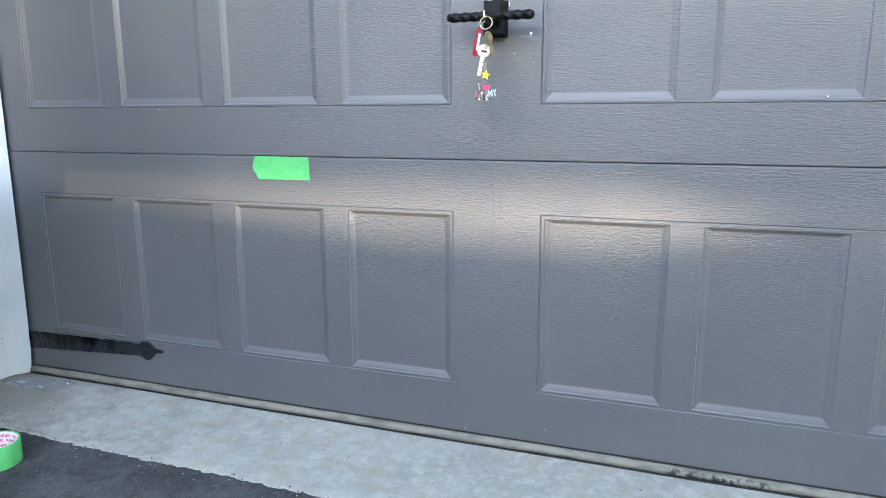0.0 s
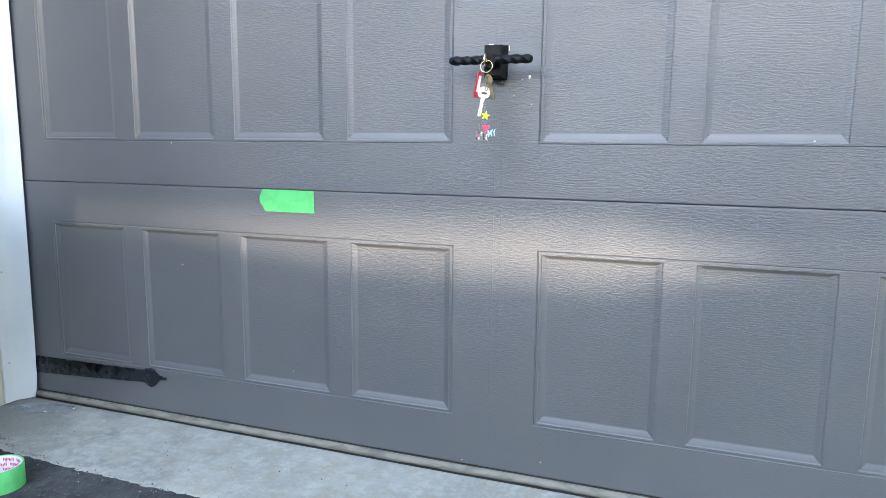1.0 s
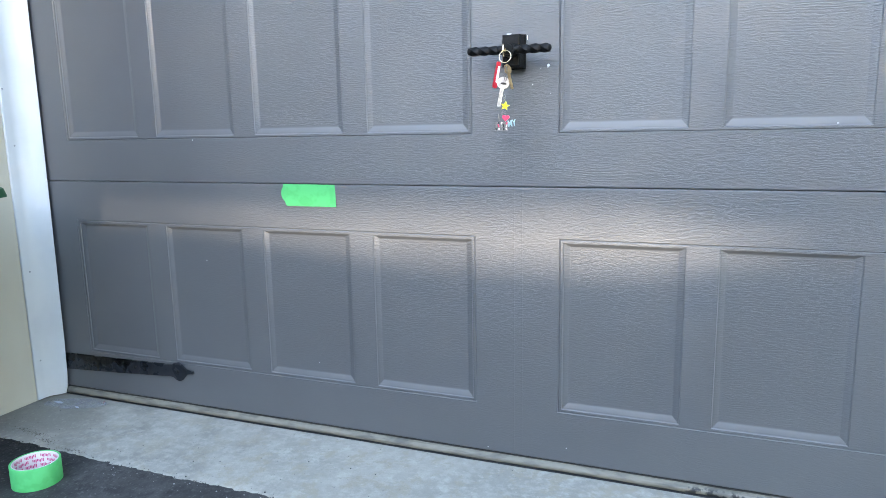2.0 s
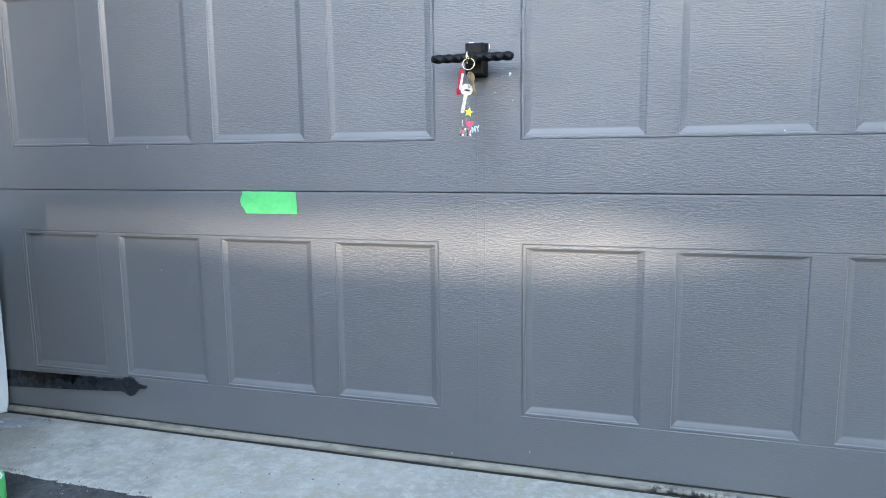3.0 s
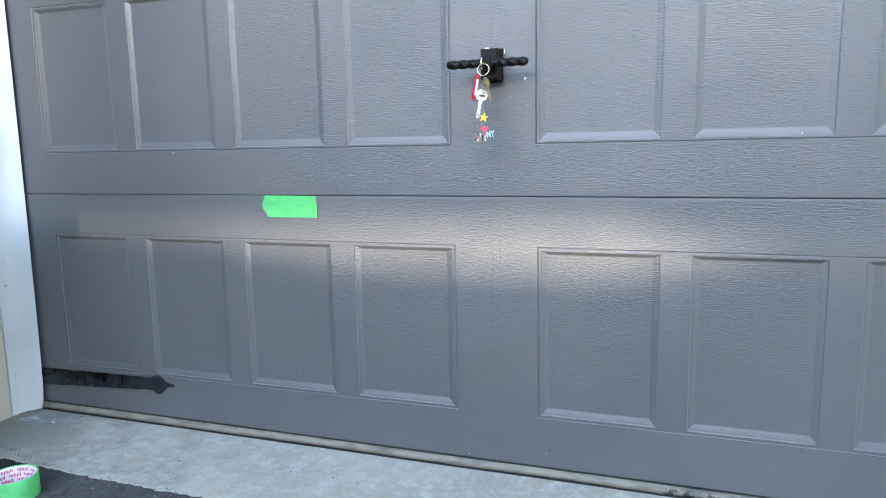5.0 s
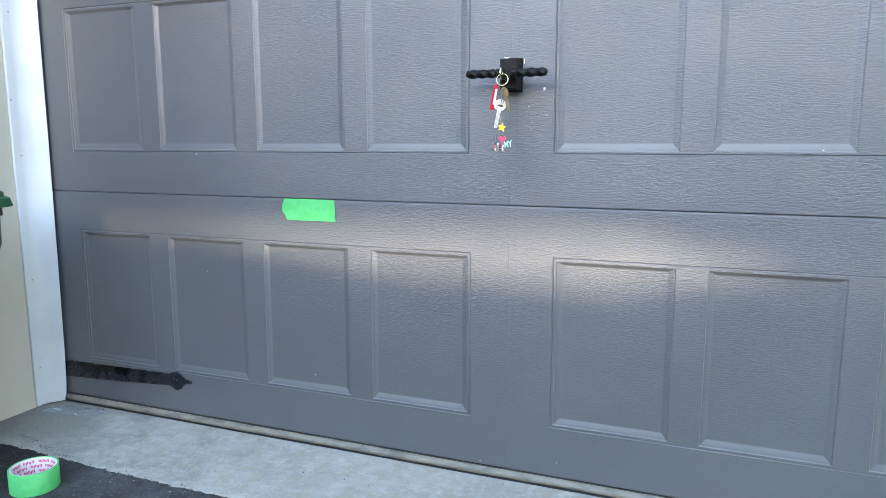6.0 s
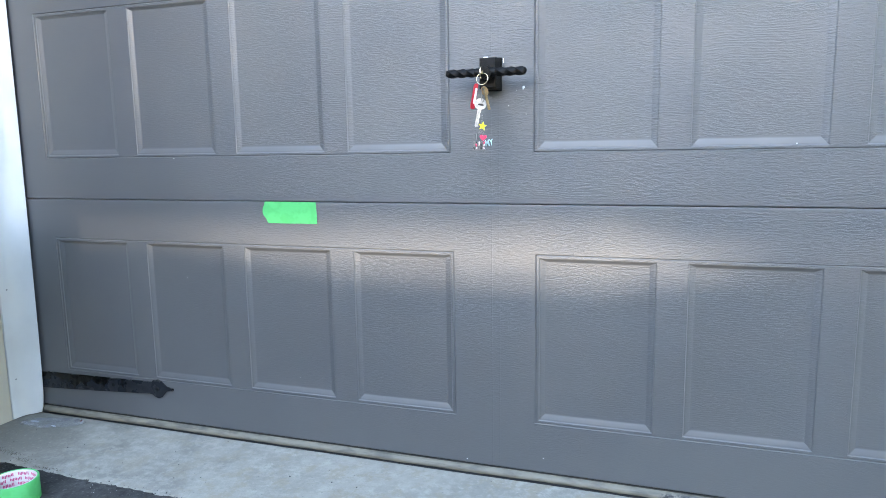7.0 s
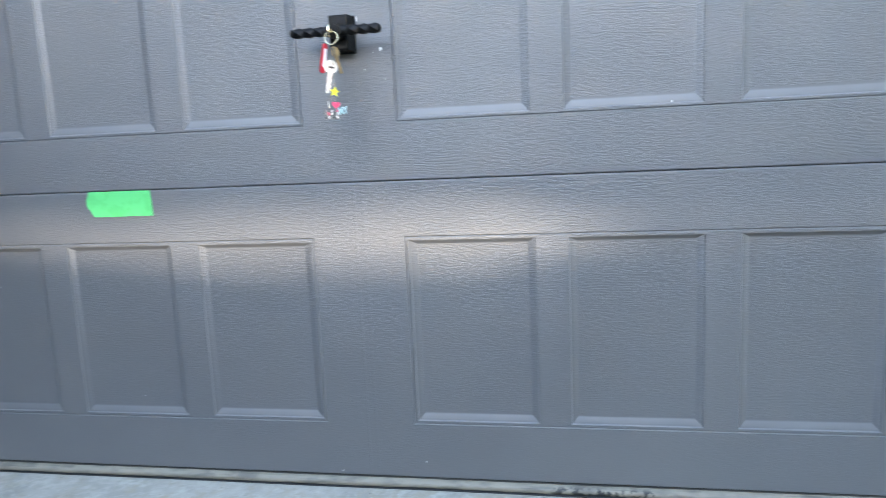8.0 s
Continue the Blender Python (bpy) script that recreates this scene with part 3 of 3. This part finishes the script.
strap_hinge()
rng = random.Random(21)
for x, z, r in ((0.0590, 0.7768, 0.0030), (0.0575, 0.7740, 0.0012), (0.0450, 0.7722, 0.0007), (0.0300, 0.7448, 0.0008), (0.0633, 0.7281, 0.0008), (-0.746, 0.6534, 0.0012),
                (-0.732, 0.3807, 0.0006), (-0.059, 0.0300, 0.0012), (-0.447, 0.166, 0.0005), (0.10, 0.052, 0.0010)):
    part("paint_chip", chip(bmesh.new(), x, z - DOOR_Z, r, rng), M_CHIP, garage_door, "bare white paint chip")
part("paint_chip", chip(bmesh.new(), 0.521, 0.6662 - DOOR_Z, 0.0017, rng, 0.0020), M_CHIP, garage_door, "bare white paint chip")


# ---------------------------------------------------------------- tape
def tape_strip():
    """A strip of tape torn at one end, lifting a little at the lower corner."""
    rng = random.Random(3)
    bm = bmesh.new()
    left = [(-0.5130, 0.5588), (-0.5150, 0.5515), (-0.5190, 0.5445), (-0.5195, 0.5350), (-0.5170, 0.5278), (-0.5120, 0.5228), (-0.5090, 0.5168), (-0.5065, 0.5118)]
    nx, ny = 26, len(left)
    grid = []
    for j, (lx, lz) in enumerate(left):
        v = j / (ny - 1)
        rx, rz = -0.3885 + 0.0030 * v, 0.5583 - 0.0463 * v
        row = []
        for i in range(nx + 1):
            u = i / nx
            bulge = 0.0009 * max(0.0, noise.noise((u * 7, v * 3, 2.2))) + 0.0035 * max(0.0, u - 0.93) / 0.07 * max(0.0, v - 0.4)
            row.append(((lx + (rx - lx) * u), -0.0009 - bulge, lz + (rz - lz) * u + 0.0003 * rng.uniform(-1, 1)))
        grid.append(row)
    front = [[bm.verts.new(p) for p in row] for row in grid]
    back = [[bm.verts.new((x, y + 0.00035, z)) for x, y, z in row] for row in grid]
    for j in range(ny - 1):
        for i in range(nx):
            bm.faces.new((front[j][i], front[j + 1][i], front[j + 1][i + 1], front[j][i + 1]))
            bm.faces.new((back[j][i], back[j][i + 1], back[j + 1][i + 1], back[j + 1][i]))
    rim = [(0, i) for i in range(nx)] + [(j, nx) for j in range(ny - 1)] + [(ny - 1, i) for i in range(nx, 0, -1)] + [(j, 0) for j in range(ny - 1, 0, -1)]
    for a, b in zip(rim, rim[1:] + rim[:1]):
        bm.faces.new((front[a[0]][a[1]], front[b[0]][b[1]], back[b[0]][b[1]], back[a[0]][a[1]]))
    bmesh.ops.recalc_face_normals(bm, faces=bm.faces[:])
    return tagged(smooth(part("tape_strip", bm, M_TAPE), 50), "bright green tape strip, torn at one end, stuck on the door", "tape")


tape_strip()


def ring_wall(bm, r0, r1, z0, z1, seg=64):
    """A hollow upright cylinder with a rounded rim."""
    prof = [(r1, z0), (r1, z1 - 0.0006), (r1 - 0.0006, z1), (r0 + 0.0004, z1), (r0, z1 - 0.0004), (r0, z0)]
    rings = [[bm.verts.new((r * math.cos(6.28319 * i / seg), r * math.sin(6.28319 * i / seg), z)) for r, z in prof] for i in range(seg)]
    for i in range(seg):
        u, w = rings[i], rings[(i + 1) % seg]
        for k in range(6):
            bm.faces.new((u[k], w[k], w[(k + 1) % 6], u[(k + 1) % 6]))
    bmesh.ops.recalc_face_normals(bm, faces=bm.faces[:])
    return bm


def tape_roll():
    roll = thing("tape_roll", (-0.8778, -0.3650, -0.004), "roll of bright green tape standing on the asphalt", "tape roll")
    smooth(part("tape_winding", ring_wall(bmesh.new(), 0.0414, 0.0448, 0.0, 0.0440), M_TAPE, roll, "bright green wound tape"), 50)
    core = smooth(part("core", ring_wall(bmesh.new(), 0.0390, 0.0413, 0.0004, 0.0436), M_CARD, roll, "pale cardboard core with magenta print"), 50)
    rng = random.Random(6)
    # rows of slanted printed marks round the inside
    for row, z0 in enumerate((0.003, 0.0131, 0.0232, 0.0333)):
        for k in range(9):
            a0 = 40 * k + 20 * (row % 2) + rng.uniform(-2, 2)
            bm = bmesh.new()
            for piece in range(8):
                a = radians(a0 + piece * 3.9)
                b = radians(a0 + piece * 3.9 + 2.7)
                lift = 0.0012 * math.sin(piece * 2.1)
                hgt = 0.0054 if piece % 5 else 0.0068
                r = 0.0388
                quad = [(r * math.cos(t), r * math.sin(t), z) for t, z in ((a, z0 + lift), (b, z0 + lift), (b, min(0.0432, z0 + lift + hgt)), (a, min(0.0432, z0 + lift + hgt)))]
                bm.faces.new([bm.verts.new(p) for p in quad])
            part("print_mark", bm, M_PRINT, core)
    return roll


tape_roll()


# ---------------------------------------------------------------- keys on the handle
def letters(text, size, depth):
    cu = bpy.data.curves.new("letters", "FONT")
    cu.body, cu.size, cu.extrude, cu.align_x, cu.offset = text, size, depth, "CENTER", size * 0.012
    ob = new("letters", cu)
    bpy.context.view_layer.update()
    me = bpy.data.meshes.new_from_object(ob.evaluated_get(bpy.context.evaluated_depsgraph_get()))
    bpy.data.objects.remove(ob)
    bm = bmesh.new()
    bm.from_mesh(me)
    bpy.data.meshes.remove(me)
    bmesh.ops.transform(bm, matrix=Matrix.Rotation(radians(90), 4, "X"), verts=bm.verts)
    return bm


def key_ring():
    o = Vector((-0.002, -0.0690, 0.7893))
    keys = thing("key_ring", o, "bunch of keys and charms hanging from the black handle", "keys")

    def tilted(x, z, turn, y=0.0, yaw=0.0):
        return Matrix.Translation((x, y, z)) @ Matrix.Rotation(radians(turn), 4, "Y") @ Matrix.Rotation(radians(yaw), 4, "Z")

    bm = tube(bmesh.new(), [(0.0105 * math.cos(6.28319 * i / 40), 0.002 * math.sin(6.28319 * i / 40), 0.0105 * math.sin(6.28319 * i / 40)) for i in range(40)], 0.0007, 8, True)
    smooth(part("split_ring", bm, M_RING, keys, "pale gold split ring"), 60)
    # the key in the lock, seen on its edge
    bm = bmesh.new()
    prism(bm, circle(0, 0, 0.0112, 24, sx=0.85), 0.0022, "y", -0.0011, tilted(-0.001, 0.0105, 0, -0.004, 97))
    box(bm, (-0.0022, 0.002, 0.0085), (0.0002, 0.012, 0.0145))
    part("lock_key", bm, M_RING, keys, "brass key standing in the lock")
    # red tag with a white middle
    m = tilted(-0.0150, -0.0315, 10, 0.001, 35)
    bm = prism(bmesh.new(), circle(0, 0.020, 0.0040, 8, 0, 180) + circle(0, -0.019, 0.0044, 9, 180, 360), 0.0030, "y", 0.0, m)
    tag = part("key_tag", bm, M_RED, keys, "red plastic key tag with a white middle")
    bm = prism(bmesh.new(), circle(0.0014, 0.014, 0.0020, 8, 0, 180) + circle(0.0014, -0.011, 0.0023, 9, 180, 360), 0.0042, "y", -0.0006, m)
    part("tag_insert", bm, M_WHITEPLASTIC, tag)

    def key(name, x, z, turn, y, yaw, bow, length, width, mat, label):
        mm = tilted(x, z, turn, y, yaw)
        out = [(width / 2, -bow * 0.9), (width / 2 + bow * 0.35, -bow * 0.75)] + circle(0, 0, bow, 18, -40, 220) + [(-width / 2 - bow * 0.35, -bow * 0.75), (-width / 2, -bow * 0.9)]
        cuts = 7
        left = [(-width / 2, -bow * 0.9 - (length) * 0.95), (-width * 0.2, -bow * 0.9 - length)]
        right = []
        for i in range(cuts):
            t = 1 - (i + 0.3) / cuts
            right.append((width / 2 - (0.0011 if i % 2 else 0.0), -bow * 0.9 - length * t))
        return part(name, prism(bmesh.new(), out + left + right, 0.0020, "y", 0.0, mm), mat, keys, label)

    key("brass_key", 0.0045, -0.022, -14, 0.003, 66, 0.0090, 0.028, 0.0060, M_BRASS, "worn brass key")
    silver = key("silver_key", -0.0025, -0.046, 11, -0.004, 12, 0.0108, 0.033, 0.0068, M_SILVER, "shiny silver key")
    bm = prism(bmesh.new(), circle(0.001, -0.001, 0.0019, 12, sx=2.9), 0.0032, "y", -0.0003, tilted(-0.0025, -0.046, 11, -0.004, 12))
    part("key_slot", bm, M_BLACK, silver)
    bm = tube(bmesh.new(), [(0.0022 + 0.0026 * math.cos(a), -0.0045, -0.030 + 0.013 * math.sin(a)) for a in [6.28319 * i / 26 for i in range(26)]], 0.0007, 6, True)
    smooth(part("wire_loop", bm, M_DARKMETAL, keys), 60)
    for z in (-0.069, -0.0735, -0.0775):
        bm = tube(bmesh.new(), [(0.0012 + 0.0018 * math.cos(a), -0.006, z + 0.0026 * math.sin(a)) for a in [6.28319 * i / 16 for i in range(16)]], 0.0005, 6, True)
        smooth(part("chain_link", bm, M_STEEL, keys), 60)
    star = [(0.0085 * (1 if i % 2 == 0 else 0.46) * math.sin(radians(36 * i)), 0.0085 * (1 if i % 2 == 0 else 0.46) * math.cos(radians(36 * i))) for i in range(10)]
    part("star_charm", prism(bmesh.new(), star, 0.0018, "y", -0.0080, tilted(0.0020, -0.0865, 12)), M_YELLOW, keys, "yellow enamel star charm")
    for x, z in ((-0.002, -0.0965), (0.0015, -0.0985), (-0.004, -0.0995)):
        bm = tube(bmesh.new(), [(x + 0.0016 * math.cos(a), -0.006, z + 0.0020 * math.sin(a)) for a in [6.28319 * i / 14 for i in range(14)]], 0.0005, 6, True)
        smooth(part("chain_link", bm, M_DARKMETAL, keys), 60)
    heart = []
    for i in range(36):
        a = 6.28319 * i / 36
        heart.append((0.00042 * 16 * math.sin(a) ** 3, 0.00042 * (13 * math.cos(a) - 5 * math.cos(2 * a) - 2 * math.cos(3 * a) - math.cos(4 * a))))
    part("heart_charm", prism(bmesh.new(), heart, 0.0018, "y", -0.0080, tilted(0.0030, -0.1075, 6)), M_PINK, keys, "pink enamel heart charm")
    for text, x, z, size, mat, turn, label in (("I", -0.0085, -0.1115, 0.0150, M_STEEL, -6, "silver letter charm"), ("MY", 0.0145, -0.1225, 0.0148, M_TEAL, -9, "pale teal letter charm")):
        bm = letters(text, size, 0.0009)
        bmesh.ops.transform(bm, matrix=tilted(x, z, turn, -0.0070) @ Matrix.Diagonal((0.72, 1, 1.1, 1)), verts=bm.verts)
        part("letter_charm", bm, mat, keys, label)
    # a jumble of little enamelled bars below
    rng = random.Random(17)
    inks = (M_DARKMETAL, M_BLACK, M_CARD, M_DARKMETAL, M_PINK, M_STEEL, M_BLACK, M_CARD)
    for row in range(3):
        for col in range(5):
            x, z = -0.0140 + 0.0046 * col + rng.uniform(-0.0006, 0.0006), -0.1165 - 0.0052 * row + rng.uniform(-0.0006, 0.0006)
            w, h = rng.uniform(0.0018, 0.0030), rng.uniform(0.0036, 0.0056)
            bm = box(bmesh.new(), (-w / 2, -0.001, -h / 2), (w / 2, 0.001, h / 2), 0.0004, 1)
            bmesh.ops.transform(bm, matrix=tilted(x, z, rng.uniform(-25, 25), -0.0075), verts=bm.verts)
            part("charm_bar", bm, inks[(row * 3 + col) % 8], keys)
    part("charm_bar", box(bmesh.new(), (-0.0165, -0.0092, -0.1310), (0.0072, -0.0062, -0.1294), 0.0003, 1), M_DARKMETAL, keys)
    part("charm_bar", box(bmesh.new(), (-0.0165, -0.0062, -0.1300), (0.0062, -0.0052, -0.1150), 0.0003, 1), M_DARKMETAL, keys)
    for ob in keys.children_recursive:
        ob.data.transform(Matrix.Diagonal((1, 1, 0.968, 1)))
    return keys


key_ring()


# ---------------------------------------------------------------- green bin
def rounded(hx, hy, r, n=7):
    """A rounded rectangle about the middle, counter-clockwise."""
    return [(sx * (hx - r) + r * math.cos(a), sy * (hy - r) + r * math.sin(a))
            for sx, sy, a0 in ((1, 1, 0), (-1, 1, 90), (-1, -1, 180), (1, -1, 270)) for a in [radians(a0 + 90 * i / n) for i in range(n + 1)]]


def lofted(rings):
    """A closed shape through rounded rectangles of (half width, half depth, corner radius, height, shift in x, shift in y)."""
    bm = bmesh.new()
    rows = [[bm.verts.new((x + dx, y + dy, z)) for x, y in rounded(hx, hy, r)] for hx, hy, r, z, dx, dy in rings]
    for u, w in zip(rows, rows[1:]):
        for k in range(len(u)):
            bm.faces.new((u[k], u[(k + 1) % len(u)], w[(k + 1) % len(u)], w[k]))
    bm.faces.new(rows[0][::-1])
    bm.faces.new(rows[-1])
    bmesh.ops.recalc_face_normals(bm, faces=bm.faces[:])
    return bm


def bin_with_lid():
    b = thing("waste_bin", (-1.270, -0.462, -0.004), "dark green plastic waste bin with an overhanging lid", "bin")
    smooth(part("body", lofted([(0.140, 0.166, 0.050, 0.0, -0.010, 0), (0.144, 0.170, 0.052, 0.004, -0.010, 0), (0.196, 0.222, 0.055, 0.46, 0, 0), (0.198, 0.224, 0.055, 0.53, 0, 0)]), M_GREENBIN, b), 40)
    smooth(part("collar", lofted([(0.198, 0.224, 0.050, 0.448, 0, 0), (0.206, 0.231, 0.050, 0.452, 0, 0), (0.2095, 0.234, 0.050, 0.466, 0, 0), (0.2105, 0.236, 0.050, 0.536, 0, 0), (0.200, 0.226, 0.050, 0.5375, 0, 0)]), M_GREENBIN, b), 40)
    lid = smooth(part("lid", lofted([(0.222, 0.246, 0.050, 0.5455, 0, 0), (0.2300, 0.2530, 0.050, 0.5470, 0, 0), (0.2300, 0.2530, 0.050, 0.5500, 0, 0), (0.2265, 0.2495, 0.050, 0.5650, 0, 0), (0.222, 0.245, 0.050, 0.5680, 0, 0)]), M_GREENBIN, b), 40)
    smooth(part("lid_crown", lofted([(0.2185, 0.2415, 0.046, 0.5675, 0, 0), (0.2175, 0.2405, 0.046, 0.5775, 0, 0), (0.2140, 0.2370, 0.044, 0.5800, 0, 0), (0.120, 0.140, 0.040, 0.5840, 0, 0)]), M_GREENBIN, lid), 40)
    part("latch", box(bmesh.new(), (0.140, 0.2345, 0.524), (0.180, 0.241, 0.5465), 0.003, 2), M_BLACK, b, "black latch")


bin_with_lid()


# ---------------------------------------------------------------- small stuff on the ground
def plastic_scrap():
    bm = bmesh.new()
    nx, ny = 22, 10
    grid = []
    for j in range(ny + 1):
        row = []
        for i in range(nx + 1):
            u, v = i / nx, j / ny
            x = -1.212 + 0.165 * u
            half = 0.027 * (0.35 + math.sin(math.pi * min(1.0, u * 1.02)) ** 0.7)
            y = -0.070 + 0.034 * u + half * (2 * v - 1) * 0.9 + 0.004 * noise.noise((u * 5, v * 5, 9))
            y = min(y, -0.010)
            z = 0.0012 + 0.0090 * max(0.0, noise.noise((u * 6, v * 4, 4))) * math.sin(math.pi * v)
            row.append(bm.verts.new((x, y, z)))
        grid.append(row)
    for j in range(ny):
        for i in range(nx):
            bm.faces.new((grid[j][i], grid[j][i + 1], grid[j + 1][i + 1], grid[j + 1][i]))
    bmesh.ops.solidify(bm, geom=bm.faces[:], thickness=0.0003)
    scrap = tagged(smooth(part("plastic_scrap", bm, M_FILM), 60), "crumpled clear plastic scrap lying by the door's corner", "litter")
    # raised folds in a paler colour that stands for glints on the film, and a red tip
    for (x0, y0), (x1, y1), wide, tall, material, label in (((-1.196, -0.062), (-1.166, -0.060), 0.0042, 0.0014, M_GLINT, "raised fold coloured pale as a glint"), ((-1.118, -0.069), (-1.100, -0.071), 0.0028, 0.0012, M_GLINT, "raised fold coloured pale as a glint"),
                                                            ((-1.074, -0.020), (-1.064, -0.030), 0.0022, 0.0022, M_REDTIP, "dull red tip")):
        b = bmesh.new()
        rows = []
        for i in range(7):
            u = i / 6
            k = 0.25 + math.sin(math.pi * u) ** 0.8
            x, y = x0 + (x1 - x0) * u, y0 + (y1 - y0) * u + 0.0012 * math.sin(5 * u)
            rows.append([b.verts.new(p) for p in ((x, y - wide * k, 0.0008), (x, y - 0.2 * wide * k, 0.0010 + tall * k), (x, y + 0.2 * wide * k, 0.0010 + tall * k), (x, y + wide * k, 0.0008))])
        for u, w in zip(rows, rows[1:]):
            for j in range(4):
                b.faces.new((u[j], u[(j + 1) % 4], w[(j + 1) % 4], w[j]))
        b.faces.new(rows[0])
        b.faces.new(rows[-1])
        bmesh.ops.recalc_face_normals(b, faces=b.faces[:])
        part("fold" if material is M_GLINT else "tip", b, material, scrap, label)
    return scrap


plastic_scrap()


def scatter(name, spots, sizes, material, label, seed):
    """Many small stones in one mesh."""
    rng = random.Random(seed)
    verts, faces = [], []
    for x, y, z in spots:
        s = sizes[0] + (sizes[1] - sizes[0]) * rng.random() ** 2.5
        base = len(verts)
        a0 = rng.uniform(0, 6.28)
        for k in range(5):
            a = a0 + 6.28319 * k / 5
            q = s * rng.uniform(0.7, 1.2)
            verts.append((x + q * math.cos(a), y + q * math.sin(a), z - 0.0004))
        for k in range(5):
            a = a0 + 6.28319 * k / 5
            q = s * rng.uniform(0.35, 0.7)
            verts.append((x + q * math.cos(a), y + q * math.sin(a), z + s * rng.uniform(0.5, 0.9)))
        faces += [(base + k, base + (k + 1) % 5, base + 5 + (k + 1) % 5, base + 5 + k) for k in range(5)]
        faces.append(tuple(base + 5 + k for k in range(5)))
    me = bpy.data.meshes.new(name)
    me.from_pydata(verts, [], faces)
    me.materials.append(material)
    return tagged(new(name, me), label, "grit", kind="stuff")


rng = random.Random(12)
dark = [(rng.uniform(-1.22, 1.2), -0.01 - 0.22 * rng.random() ** 0.7, 0.0) for _ in range(55)]
dark += [(-0.45 + rng.gauss(0, 0.10), -0.17 + rng.gauss(0, 0.03), 0.0) for _ in range(22)]
for _ in range(420):
    x, d = rng.uniform(-1.24, 0.7), rng.gauss(-0.006, 0.008)
    dark.append((x, apron_edge(x) + d, 0.0 if d > 0.006 else -0.0040))
scatter("dark_grit", dark, (0.0005, 0.0021), M_GRIT, "dark grit strewn along the apron's broken edge", 1)
pale = [(x, apron_edge(x) - 0.005 - abs(rng.gauss(0, 0.016)), -0.0038) for x in [rng.uniform(-0.9, 0.5) for _ in range(80)]]
pale += [(-0.698, -0.163, 0.0), (-0.690, -0.171, 0.0), (-0.78, -0.20, 0.0)]
scatter("pale_grit", pale, (0.0006, 0.0017), M_GRITLIGHT, "pale grit along the asphalt's broken edge", 2)
lumps = [(x, apron_edge(x) - rng.gauss(0, 0.004), -0.003) for x in [rng.uniform(-1.25, 0.6) for _ in range(500)]]
lumps += [(x, apron_edge(x) - 0.004 - abs(rng.gauss(0, 0.03)), -0.0042) for x in [rng.uniform(-1.25, 0.6) for _ in range(700)]]
lumps += [(rng.uniform(-1.25, 0.3), rng.uniform(-0.65, -0.28), -0.0042) for _ in range(1000)]
scatter("asphalt_stones", lumps, (0.0006, 0.0020), M_ASPHALT, "dark stones bedded in the asphalt", 3)
crumbs = [(-1.19 + rng.gauss(0, 0.04), -0.18 + rng.gauss(0, 0.035), 0.0) for _ in range(45)]
for x, y, long, deep, n in ((-1.115, -0.207, 0.018, 0.0045, 150), (-1.065, -0.215, 0.016, 0.004, 170), (-1.015, -0.232, 0.016, 0.004, 110), (-0.93, -0.250, 0.022, 0.003, 90)):
    crumbs += [(x + rng.gauss(0, long), y + rng.gauss(0, deep), 0.0) for _ in range(n)]
crumbs = [(x, y, z) for x, y, z in crumbs if -1.24 < x and y > apron_edge(x) + 0.005]
scatter("soil_crumbs", crumbs, (0.0003, 0.0012), M_SOIL, "dark brown soil crumbs drifted on the apron's corner", 5)
